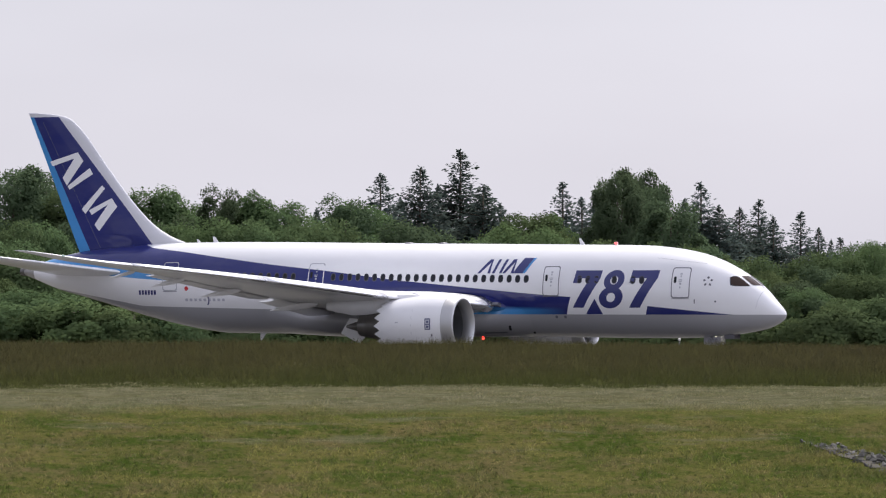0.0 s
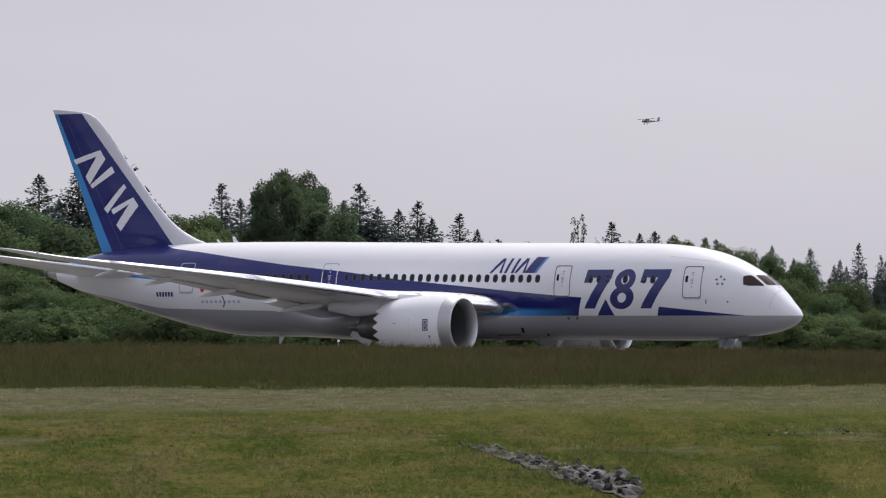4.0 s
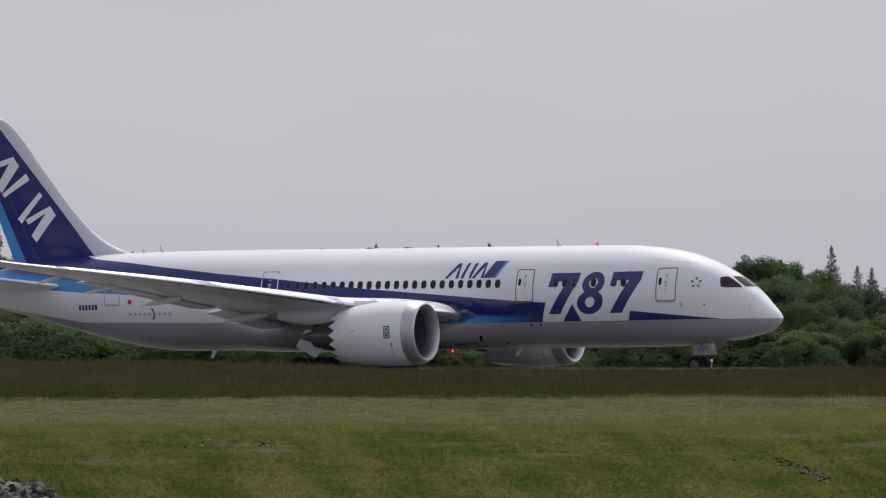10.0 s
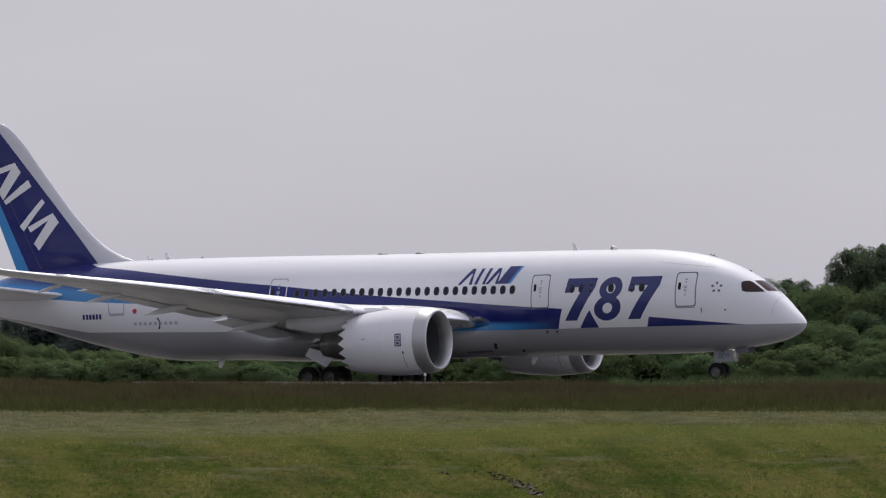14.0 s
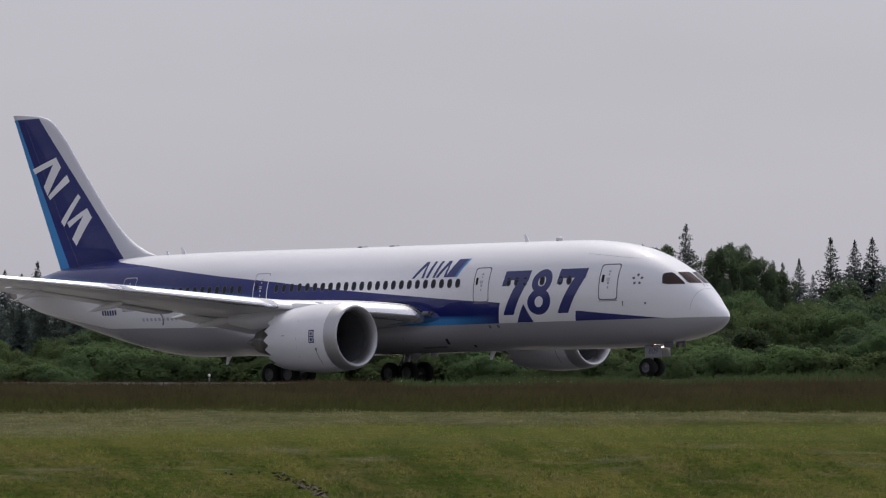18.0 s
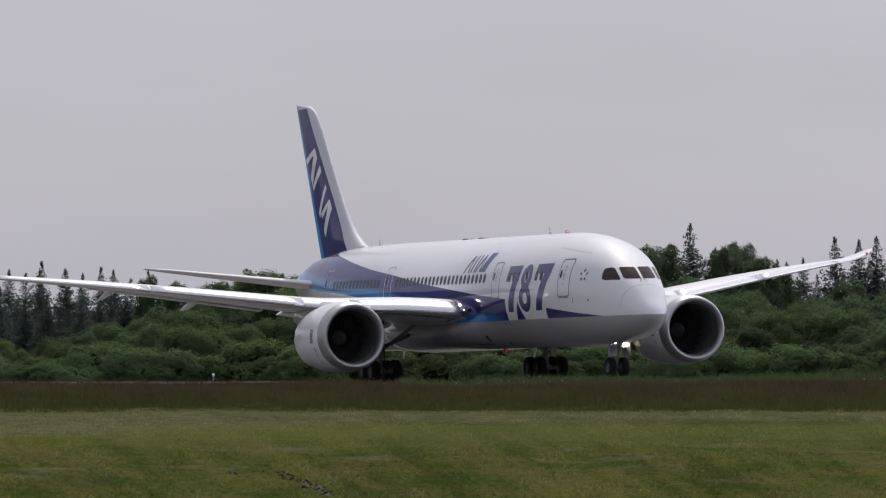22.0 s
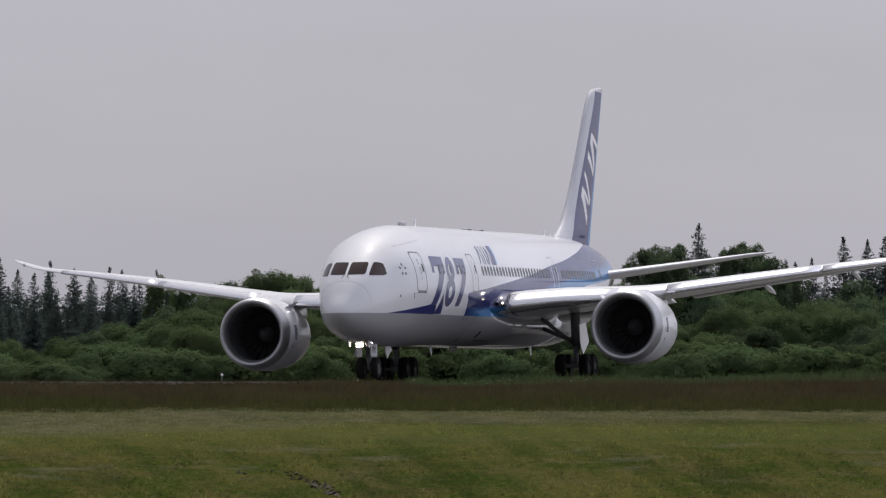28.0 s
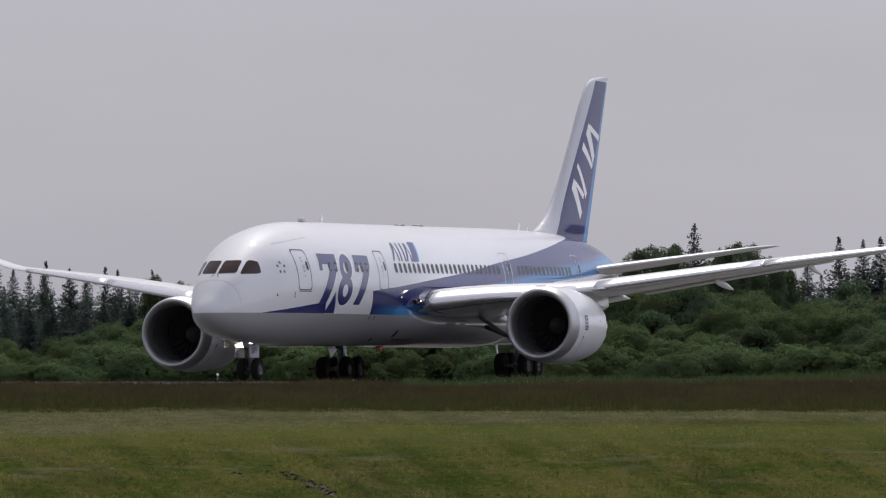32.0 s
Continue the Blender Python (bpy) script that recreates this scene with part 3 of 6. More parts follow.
def rock_pile():
    base = tagged(new("rock_pile"), "pile of broken grey riprap stones in a grassy ditch", "rocks")
    cx, cy = 84 * math.sin(radians(4.35)), 84 * math.cos(radians(4.35))
    base.location = (cx, cy, ground_z(cx, cy))
    def down(az, up):
        """Where the ground lies at a bearing and a slope from the stand."""
        r = 50.0
        while EYE + r * math.tan(radians(up)) > ground_z(r * math.sin(radians(az)), r * math.cos(radians(az))) and r < 130:
            r += 0.2
        return r * math.sin(radians(az)), r * math.cos(radians(az))
    # dark earth sheet that puts the shade of the stones' gaps into colour
    rows = []
    for i in range(36):
        u = i / 35
        half_w = 0.012 + 0.105 * u ** 0.8
        row = []
        for j in range(9):
            f = (j - 4) / 4
            x, y = down(3.80 + 1.80 * u + 0.02 * noise.noise((i * 0.6, j * 0.9, 4)), -1.085 - 0.50 * u + f * half_w * (1 + 0.5 * noise.noise((i * 0.35, f, 1))))
            row.append((x - cx, y - cy, ground_z(x, y) - base.location.z + 0.018))
        rows.append(row)
    part("soil_bed", ring_loft(rows, False, False), SOIL, base, "dark earth sheet standing in for shade between the stones")
    kinds = [part("stone", stone_mesh(s), STONE, base, smooth=False) for s in range(6)]
    rng = random.Random(5)
    made = 0
    while made < 300:
        u = rng.random() ** 0.78
        az = 3.82 + 1.74 * u + rng.gauss(0, 0.04)
        up = -1.085 - 0.48 * u + rng.gauss(0, 0.010 + 0.065 * u)
        x, y = down(az, up)
        s = rng.uniform(0.09, 0.23) * (0.60 + 0.62 * u)
        m = Matrix.LocRotScale((x - cx, y - cy, ground_z(x, y) - base.location.z + s * 0.08), Euler((rng.gauss(0, 0.5), rng.gauss(0, 0.5), rng.uniform(0, 6))), (s * rng.uniform(0.8, 1.5), s * rng.uniform(0.6, 1.3), s * rng.uniform(0.4, 0.9)))
        k = kinds[made] if made < 6 else again(kinds[made % 6], m)
        k.matrix_basis = m
        made += 1
    return base


rock_pile()


def pebbles(az, r, n, seed):
    base = tagged(new("stone_patch"), "few small stones lying in mown grass", "rocks")
    cx, cy = r * math.sin(radians(az)), r * math.cos(radians(az))
    base.location = (cx, cy, ground_z(cx, cy))
    first, rng = part("stone", stone_mesh(seed), STONE, base, smooth=False), random.Random(seed)
    for i in range(n):
        x, y, s = rng.gauss(0, 0.26), rng.gauss(0, 1.2), rng.uniform(0.035, 0.085)
        m = Matrix.LocRotScale((x, y, ground_z(cx + x, cy + y) - base.location.z + s * 0.02), Euler((rng.uniform(0, 6),) * 3), (s * 1.5, s, s * 0.8))
        (first if i == 0 else again(first, m)).matrix_basis = m


pebbles(7.70, 103, 26, 21)
pebbles(7.12, 102, 7, 22)
pebbles(13.05, 94.0, 5, 24)


CLOD = material("dried clods", (0.05, 0.036, 0.024), 0.95)
net = Net(CLOD)
net.base(net.mix(net.random(), (0.022, 0.016, 0.011), (0.085, 0.062, 0.042)))


def earth_scar(n, seed):
    """Dark clods of bare earth where the bank has slumped, with a few stones."""
    rng = random.Random(seed)
    cx, cy = 88 * math.sin(radians(13.4)), 88 * math.cos(radians(13.4))
    base = tagged(new("earth_scar"), "dark slumped earth and clods in mown grass", "earth")
    base.location = (cx, cy, ground_z(cx, cy))
    first = part("clod", stone_mesh(seed), CLOD, base, smooth=False)
    for i in range(n):
        u = rng.random()
        r, az = 95 - 14 * u + rng.gauss(0, 0.9), radians(13.17 + 0.50 * u + rng.gauss(0, 0.035))
        x, y, sz = r * math.sin(az), r * math.cos(az), rng.uniform(0.035, 0.105)
        m = Matrix.LocRotScale((x - cx, y - cy, ground_z(x, y) - base.location.z), Euler((rng.gauss(0, 0.4), rng.gauss(0, 0.4), rng.uniform(0, 6))), (sz * 1.8, sz * 1.6, sz * 0.40))
        (first if i == 0 else again(first, m)).matrix_basis = m


earth_scar(120, 31)


# ---- taxiway edge lights ----
def edge_light():
    base = tagged(new("edge_light"), "small white taxiway edge light on a short stem", "light", "taxiway edge lights")
    part("stem", tube((0, 0, -0.25), (0, 0, 0.49), 0.02, 0.02), STEEL, base)
    part("lens", spun([(0.49, 0.03), (0.51, 0.05), (0.55, 0.058), (0.59, 0.045), (0.61, 0.015)], 16, "z", cap=True), material("edge light lens", (0.85, 0.83, 0.80), 0.2), base, "pale domed lens")
    return base


light = edge_light()
# bearing, and slope up to the lens
for i, (az, up) in enumerate(((12.46, -0.076), (2.47, 0.001), (24.0, -0.1), (-8.0, -0.03))):
    x, y = 226.5 * math.sin(radians(az)), 226.5 * math.cos(radians(az))
    m = pose(x, y, EYE + 226.5 * math.tan(radians(up)) - 0.55)
    if i == 0:
        light.matrix_basis = m
    else:
        copy_thing(light, m)


def red_marker():
    base = tagged(new("runway_marker"), "small red marker light on a short post", "light", "red marker lights")
    part("post", tube((0, 0, 0), (0, 0, 0.35), 0.03, 0.03), STEEL, base)
    part("lens", spun([(0.33, 0.06), (0.36, 0.12), (0.46, 0.13), (0.54, 0.08), (0.57, 0.02)], 14, "z", cap=True), material("red marker lens", (0.50, 0.05, 0.04), 0.25), base, "red domed lens")
    return base


marker = red_marker()
for i, az in enumerate((17.79, 18.30, 18.82, 19.34)):
    r = 405.0
    x, y = r * math.sin(radians(az)), r * math.cos(radians(az))
    m = pose(x, y, ground_z(x, y))
    if i == 0:
        marker.matrix_basis = m
    else:
        copy_thing(marker, m)


# ---- trees ----
def taper(points, n=7, bm=None):
    bm = bm or bmesh.new()
    for (a, ra), (b, rb) in zip(points, points[1:]):
        tube(a, b, ra, rb, n, bm)
    return bm


def foliage(name, roots, outs, faces_to, sizes, aspect, mat, parent):
    """Many small pointed leaf sprays as one mesh, shaded as one rounded mass: faces_to are the directions that their outer sides face."""
    rng = np.random.default_rng(len(roots))
    outs = outs / np.linalg.norm(outs, axis=1, keepdims=True)
    faces_to = faces_to / np.linalg.norm(faces_to, axis=1, keepdims=True)
    across = np.cross(outs, faces_to + rng.normal(0, 0.45, faces_to.shape))
    across /= np.maximum(np.linalg.norm(across, axis=1, keepdims=True), 1e-5)
    n, s = len(roots), sizes[:, None]
    mid = roots + outs * s * 0.45
    quads = np.stack([roots, mid + across * s * aspect, roots + outs * s, mid - across * s * aspect], 1)
    me = bpy.data.meshes.new(name)
    me.from_pydata(quads.reshape(-1, 3).tolist(), [], np.arange(4 * n).reshape(-1, 4).tolist())
    me.materials.append(mat)
    me.polygons.foreach_set("use_smooth", [True] * n)
    me.update()
    me.normals_split_custom_set_from_vertices(np.repeat(faces_to, 4, 0).tolist())
    ob = new(name, me)
    ob.parent = parent
    return ob


def fir(seed, h=20.0, wide_at=5.0, full=1.0, bare=0.04, ragged=0.35):
    """Whorls of ragged branches round a straight stem, each a flat ragged plume of needles."""
    rng = random.Random(seed)
    base = tagged(new("fir_tree"), "tall dark green fir with ragged branches", "tree", "firs behind the taxiway")
    wood = taper([((0, 0, 0), 0.22), ((0.05, 0, h * 0.5), 0.12), ((0, 0.04, h * 0.99), 0.03)])
    roots, outs, sides, sizes = [], [], [], []
    z = h * bare
    while z < h * 0.985:
        t = z / h
        lush = 0.82 + 0.30 * math.sin(z * 2.1 + seed) * ragged
        for b in range(max(3, int((7 + 8 * (1 - t)) * full))):
            a = rng.uniform(0, 6.283)
            ln = (wide_at * (1 - t) ** 1.02 + 0.10) * lush * rng.uniform(1 - ragged, 1 + 0.6 * ragged)
            rise = 0.14 + 0.50 * (t - 0.40) + rng.gauss(0, 0.06 + 0.18 * (1 - t))
            sag = 0.03 + 0.03 * (1 - t)
            zb = z + rng.uniform(-0.2, 0.2)
            if ln > 1.2 and b % 2 == 0:
                tube((0, 0, zb), (math.cos(a) * ln * 0.8, math.sin(a) * ln * 0.8, zb + rise * ln * 0.8 - sag * ln * ln * 0.5), 0.04, 0.012, 4, wood)
            for s in range(max(6, int(ln / 0.11 * full))):
                f = rng.random() ** 0.8
                q = f * ln
                fan = rng.gauss(0, 0.55) * (1.1 - 0.5 * f)
                off = rng.gauss(0, 0.13) * ln * (1 - f * 0.75)
                roots.append((math.cos(a) * q - math.sin(a) * off, math.sin(a) * q + math.cos(a) * off, zb + rise * q - sag * q * q * 0.55 + rng.gauss(0, 0.04 + 0.12 * (1 - t))))
                outs.append((math.cos(a + fan), math.sin(a + fan), 0.05 + rng.gauss(0, 0.45)))
                sides.append((math.cos(a) * 0.85 + rng.gauss(0, 0.12), math.sin(a) * 0.85 + rng.gauss(0, 0.12), 0.5))
                sizes.append(rng.uniform(0.26, 0.62) * (0.34 + 0.85 * (1 - t)))
        z += rng.uniform(0.16, 0.30) * (0.75 + 0.5 * (1 - t))
    for i in range(10):
        roots.append((0, 0, h * 0.955 + i * 0.09)), outs.append((rng.gauss(0, 0.45), rng.gauss(0, 0.45), 1)), sides.append((rng.gauss(0, 1), rng.gauss(0, 1), 0.3)), sizes.append(0.28)
    part("trunk", wood, BARK, base)
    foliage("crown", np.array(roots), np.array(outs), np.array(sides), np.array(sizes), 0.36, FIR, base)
    return base


def broad(seed, h=12.0, w=4.0, mat=None, lobes=46, per=1250, leaf=0.14, low=0.12, name="alder_tree", label="full leafy green alder with a lumpy crown", group="alders behind the taxiway", lump=0.30):
    rng, rn = random.Random(seed), np.random.default_rng(seed)
    base = tagged(new(name), label, "shrub" if "shrub" in name or "bush" in name else "tree", group)
    wood = taper([((0, 0, 0), 0.22), ((0.1, 0, h * 0.4), 0.15), ((0, 0.1, h * 0.85), 0.04)])
    roots, outs, sides, sizes = [], [], [], []
    heart = np.array((0, 0, h * 0.45))
    for i in range(lobes):
        t = (i + rng.random()) / lobes
        zc = h * (low + (0.90 - low) * t)
        spread = w * (math.sin(math.pi * min(1, 0.22 + 0.70 * t)) ** 0.7) * 0.80
        a, away = i * 2.4 + rng.gauss(0, 0.4), rng.uniform(0.62, 1.0)
        c = np.array((math.cos(a) * spread * away, math.sin(a) * spread * away, zc))
        rad = w * lump * rng.uniform(0.62, 1.15) * (1.1 - 0.35 * t)
        if i % 3 == 0:
            taper([((0, 0, zc * 0.6), 0.07), (tuple(c), 0.02)], 5, wood)
        d = rn.normal(0, 1, (per, 3))
        d /= np.linalg.norm(d, axis=1, keepdims=True)
        bulge = 0.92 + 0.14 * np.sin(d[:, 0] * 5 + i) * np.cos(d[:, 2] * 6 + i) + rn.normal(0, 0.16, per)
        p = c + d * (rad * bulge)[:, None] * (1, 1, 0.86)
        away_from = (p - heart) / np.linalg.norm(p - heart, axis=1, keepdims=True)
        n = 0.22 * d + 0.75 * away_from + rn.normal(0, 0.10, (per, 3))
        roots.append(p), sides.append(n)
        outs.append(np.cross(n, rn.normal(0, 1, (per, 3))) + 0.35 * d)
        sizes.append(leaf * rn.uniform(0.55, 1.45, per))
    part("trunk", wood, BARK, base)
    roots = np.concatenate(roots)
    foliage("crown", roots, np.concatenate(outs), np.concatenate(sides), np.concatenate(sizes), 0.42, mat or ALDER, base)
    base["tall"] = float(np.percentile(roots[:, 2], 99.6))
    return base


class Grove:
    """Copies of a few grown trees, each set by turn, height and distance."""

    def __init__(self, kinds, heights=None):
        self.kinds, self.used, self.rng = kinds, set(), random.Random(77)
        self.heights = heights or [k.pop("tall") for k in kinds]

    def plant(self, k, az, top, r, girth=1.0):
        x, y = r * math.sin(radians(az)), r * math.cos(radians(az))
        z = ground_z(x, y) - 0.1
        tall_by = EYE + r * math.tan(radians(top)) - z
        s = tall_by / self.heights[k]
        m = Matrix.LocRotScale((x, y, z), Euler((0, 0, self.rng.uniform(0, 6.283))), (s * girth, s * girth, s))
        if k in self.used:
            a = self.kinds[k].scale
            copy_thing(self.kinds[k], m @ Matrix.Diagonal((1 / a[0], 1 / a[1], 1 / a[2], 1)))
        else:
            self.used.add(k)
            self.kinds[k].matrix_basis = m


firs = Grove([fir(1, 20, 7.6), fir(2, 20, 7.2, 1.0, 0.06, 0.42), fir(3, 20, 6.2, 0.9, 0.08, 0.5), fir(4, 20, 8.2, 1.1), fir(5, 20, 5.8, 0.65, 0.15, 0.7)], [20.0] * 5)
# turn, top, kind, girth
FIRS = [(-4.75, 1.62, 0, 1.3), (-4.25, 1.72, 4, 0.6), (-4.0, 1.45, 1, 1.0), (-1.57, 1.42, 2, 0.8), (-1.32, 1.36, 1, 0.7), (-0.65, 1.73, 0, 1.05), (-0.45, 1.48, 1, 1), (-0.24, 1.81, 3, 0.95),
        (-0.05, 1.62, 1, 0.9), (0.18, 1.98, 0, 1.0), (0.42, 1.62, 3, 1.0), (0.60, 1.42, 0, 1.0), (1.25, 1.65, 2, 1.05), (1.45, 1.48, 1, 1), (1.62, 1.55, 1, 1.0), (2.69, 1.64, 0, 1.0),
        (2.52, 1.46, 1, 1), (2.88, 1.40, 3, 1), (3.10, 1.38, 1, 1), (3.30, 1.46, 0, 0.95), (3.45, 1.28, 1, 1), (3.73, 1.33, 2, 1.0), (3.92, 1.16, 1, 1), (4.15, 1.06, 2, 1.1), (5.33, 1.24, 2, 1.0),
        (5.62, 1.12, 1, 1), (5.78, 1.15, 3, 0.9), (6.30, 1.08, 2, 1), (6.42, 1.06, 2, 1), (7.0, 1.00, 1, 1), (7.4, 0.97, 3, 1), (7.9, 1.02, 2, 1), (8.39, 1.10, 2, 0.8), (8.60, 1.02, 1, 0.8), (8.76, 0.98, 2, 1),
        (8.95, 1.14, 2, 1.0), (9.12, 1.10, 1, 0.9), (9.22, 1.06, 3, 0.8), (9.46, 1.08, 1, 0.9), (9.60, 1.13, 2, 0.8), (9.95, 1.00, 3, 0.8), (10.14, 1.15, 2, 1.0), (10.33, 1.02, 1, 0.9),
        (10.50, 0.98, 2, 1), (10.67, 1.11, 2, 0.9), (10.92, 1.04, 3, 0.8), (11.10, 0.98, 1, 0.9), (11.29, 1.05, 2, 0.9), (11.42, 1.02, 1, 0.8), (11.60, 0.93, 2, 1), (11.78, 1.02, 0, 0.7), (12.05, 0.86, 1, 1),
        (13.18, 0.98, 2, 0.9), (13.36, 0.94, 1, 0.9), (13.71, 1.12, 0, 0.8), (13.98, 0.92, 1, 0.9), (14.13, 0.90, 3, 0.8), (14.37, 0.94, 1, 0.9), (14.75, 0.80, 2, 1), (15.2, 0.84, 1, 1), (15.86, 1.02, 2, 1), (17.44, 1.50, 0, 0.85),
        (18.45, 1.10, 2, 0.9), (18.62, 1.14, 1, 0.9), (18.95, 1.36, 2, 1.0), (19.20, 1.33, 1, 0.95), (19.38, 1.36, 0, 0.9), (19.60, 1.25, 2, 1), (19.85, 1.3, 1, 1), (20.2, 1.2, 2, 1)]
rg = random.Random(9)
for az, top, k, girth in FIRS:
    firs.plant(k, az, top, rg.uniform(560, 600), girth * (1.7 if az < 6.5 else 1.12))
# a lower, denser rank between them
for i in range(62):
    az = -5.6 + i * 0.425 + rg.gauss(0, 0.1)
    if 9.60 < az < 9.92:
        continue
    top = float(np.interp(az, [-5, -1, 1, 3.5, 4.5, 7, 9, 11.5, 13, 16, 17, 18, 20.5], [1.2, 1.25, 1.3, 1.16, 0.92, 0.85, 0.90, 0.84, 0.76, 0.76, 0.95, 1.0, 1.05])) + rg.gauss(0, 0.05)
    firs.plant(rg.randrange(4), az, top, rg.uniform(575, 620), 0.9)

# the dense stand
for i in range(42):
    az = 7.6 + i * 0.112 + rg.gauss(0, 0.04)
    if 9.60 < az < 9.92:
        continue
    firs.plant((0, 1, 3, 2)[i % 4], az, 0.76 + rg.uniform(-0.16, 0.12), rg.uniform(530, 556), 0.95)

alders = Grove([broad(11), broad(12, 12, 4.6), broad(13, 12, 3.6), broad(14, 12, 4.2, OAK, name="broadleaf_tree", label="rounded dark green broadleaf tree", group="broadleaf trees behind the taxiway"),
                broad(15, 12, 3.4, OAK, 40, 800, name="broadleaf_tree", label="rounded dark green broadleaf tree", group="broadleaf trees behind the taxiway"),
                broad(16, 12, 2.4, OAK, 34, 60, 0.17, 0.35, "thin_tree", "thin half-bare young tree", "thin trees behind the taxiway", 0.16)])
BROAD = [(-4.5, 1.76, 3, 1), (-4.12, 1.72, 3, 1.1), (-3.75, 1.52, 0, 1), (-3.05, 1.53, 0, 1.1), (-2.75, 1.38, 1, 1), (-2.33, 1.56, 4, 0.7), (-2.1, 1.36, 0, 1), (-1.95, 1.49, 2, 0.8), (-1.75, 1.40, 1, 1), (-1.02, 1.46, 4, 0.9), (-0.85, 1.38, 0, 1), (0.85, 1.28, 1, 1), (1.05, 1.27, 2, 1),
         (1.82, 1.66, 3, 0.65), (1.98, 1.74, 3, 0.7), (2.16, 1.58, 3, 0.7), (2.38, 1.42, 4, 1), (4.35, 0.98, 0, 1), (4.65, 0.96, 2, 1), (4.98, 1.31, 5, 0.5), (5.1, 0.98, 1, 1), (5.58, 0.98, 2, 0.7), (5.78, 1.00, 0, 0.6), (6.0, 1.05, 2, 0.7), (6.22, 1.0, 1, 0.55), (6.45, 0.97, 2, 0.7), (6.7, 0.93, 0, 0.7), (7.0, 0.88, 2, 0.8), (7.3, 0.80, 1, 0.7), (11.80, 0.92, 2, 0.6), (12.05, 0.86, 2, 0.8), (12.45, 0.86, 0, 1),
         (12.66, 0.89, 4, 1), (12.87, 1.02, 5, 1.2), (12.95, 0.97, 0, 1.2), (13.2, 0.93, 1, 1), (13.55, 0.84, 2, 1), (14.9, 0.82, 0, 1), (15.36, 1.13, 4, 0.8), (15.55, 1.04, 3, 0.9), (15.9, 0.92, 3, 1), (16.3, 0.90, 3, 1),
         (16.92, 1.20, 3, 0.8), (17.12, 1.25, 3, 0.8), (17.78, 1.22, 3, 0.6), (17.95, 1.27, 3, 0.62), (18.17, 1.12, 3, 0.7), (18.35, 1.0, 3, 0.8), (19.1, 0.9, 4, 1), (19.7, 0.92, 0, 1), (20.2, 0.95, 1, 1)]
for az, top, k, girth in BROAD:
    alders.plant(k, az, top, rg.uniform(530, 555), girth)

shrubs = Grove([broad(31, 7, 3.8, ALDER, 38, 1100, 0.13, 0.05, "shrub", "dense leafy green shrub at the wood's edge", "shrubs at the wood's edge"),
                broad(32, 7, 4.4, WILLOW, 40, 1100, 0.13, 0.05, "shrub", "dense leafy green shrub at the wood's edge", "shrubs at the wood's edge"),
                broad(33, 7, 3.4, OAK, 36, 1100, 0.13, 0.05, "shrub", "dense dark green shrub at the wood's edge", "shrubs at the wood's edge")])
brambles = Grove([broad(34, 3, 2.4, WILLOW, 22, 700, 0.12, 0.05, "bramble_bush", "low green bramble bush before the wood", "bramble bushes before the wood"),
                  broad(35, 3, 2.8, ALDER, 24, 700, 0.12, 0.05, "bramble_bush", "low green bramble bush before the wood", "bramble bushes before the wood")])
for row, (r0, step, frac) in enumerate(((515, 0.30, 1.0), (496, 0.27, 0.74), (480, 0.25, 0.46), (466, 0.22, 0.24))):
    for i in range(int(26.0 / step)):
        az = -5.7 + i * step + rg.gauss(0, 0.07)
        top = float(np.interp(az, [-5.5, -3, 0, 3, 4.5, 7.6, 8.6, 10.6, 12.2, 14, 16, 18, 20.5], [1.20, 1.14, 1.02, 0.94, 0.86, 0.52, 0.14, 0.20, 0.66, 0.74, 0.72, 0.74, 0.70])) * frac + rg.gauss(0, 0.07)
        r, girth = r0 + rg.uniform(-9, 9), rg.uniform(0.74, 1.15) + (0.0, 0.1, 0.3, 0.6)[row]
        if row == 3:
            brambles.plant(rg.randrange(2), az, max(top, 0.03), r, girth)
        else:
            shrubs.plant((0, 1, 0, 2)[rg.randrange(4)] if not 8 < az < 11 else (1, 1, 0)[rg.randrange(3)], az, max(top, 0.08), r, girth)


# ---- airliner: x to the nose, y to port, z up from the wheels' ground ----
jet = tagged(new("airliner"), "white, navy and azure twin-engine wide-body airliner taxiing on its wheels", "airliner")
XS = [0.05, -0.06, -0.23, -0.75, -1.1, -1.8, -2.85, -3.6, -4.3, -5.8, -7.7, -9.65, -13, -20, -30, -36, -40.1, -42, -44.2, -46.5, -48.8, -51.1, -53.4, -54.95, -56.2]
TOP = pchip(XS, [3.12, 3.34, 3.56, 4.09, 4.47, 5.10, 5.81, 6.23, 6.57, 7.09, 7.44, 7.60, 7.66, 7.74, 7.85, 7.93, 7.95, 7.94, 7.92, 7.85, 7.7, 7.45, 7.0, 6.6, 6.22])
BOT = pchip(XS, [3.12, 2.9, 2.72, 2.42, 2.28, 2.1, 1.92, 1.83, 1.75, 1.64, 1.6, 1.6, 1.63, 1.66, 1.75, 1.82, 1.85, 2.05, 2.44, 2.96, 3.57, 4.18, 4.75, 5.3, 5.75])
WID = pchip(XS, [0.0, 0.28, 0.5, 0.88, 1.07, 1.36, 1.67, 1.88, 2.12, 2.46, 2.70, 2.83, 2.885, 2.885, 2.885, 2.885, 2.84, 2.76, 2.6, 2.34, 2.0, 1.6, 1.12, 0.75, 0.28])


FULL = pchip([1, -0.4, -1.0, -2.5, -4.5, -8, -57], [2.0, 2.05, 2.25, 2.5, 2.3, 2.0, 2.0])


def half(x, z):
    """Half the hull's breadth at x and z."""
    t, b = TOP(x), BOT(x)
    u = min(1, abs(z - (t + b) / 2) / max((t - b) / 2, 1e-6))
    return WID(x) * max(0.0, 1 - u ** FULL(x)) ** (1 / FULL(x))


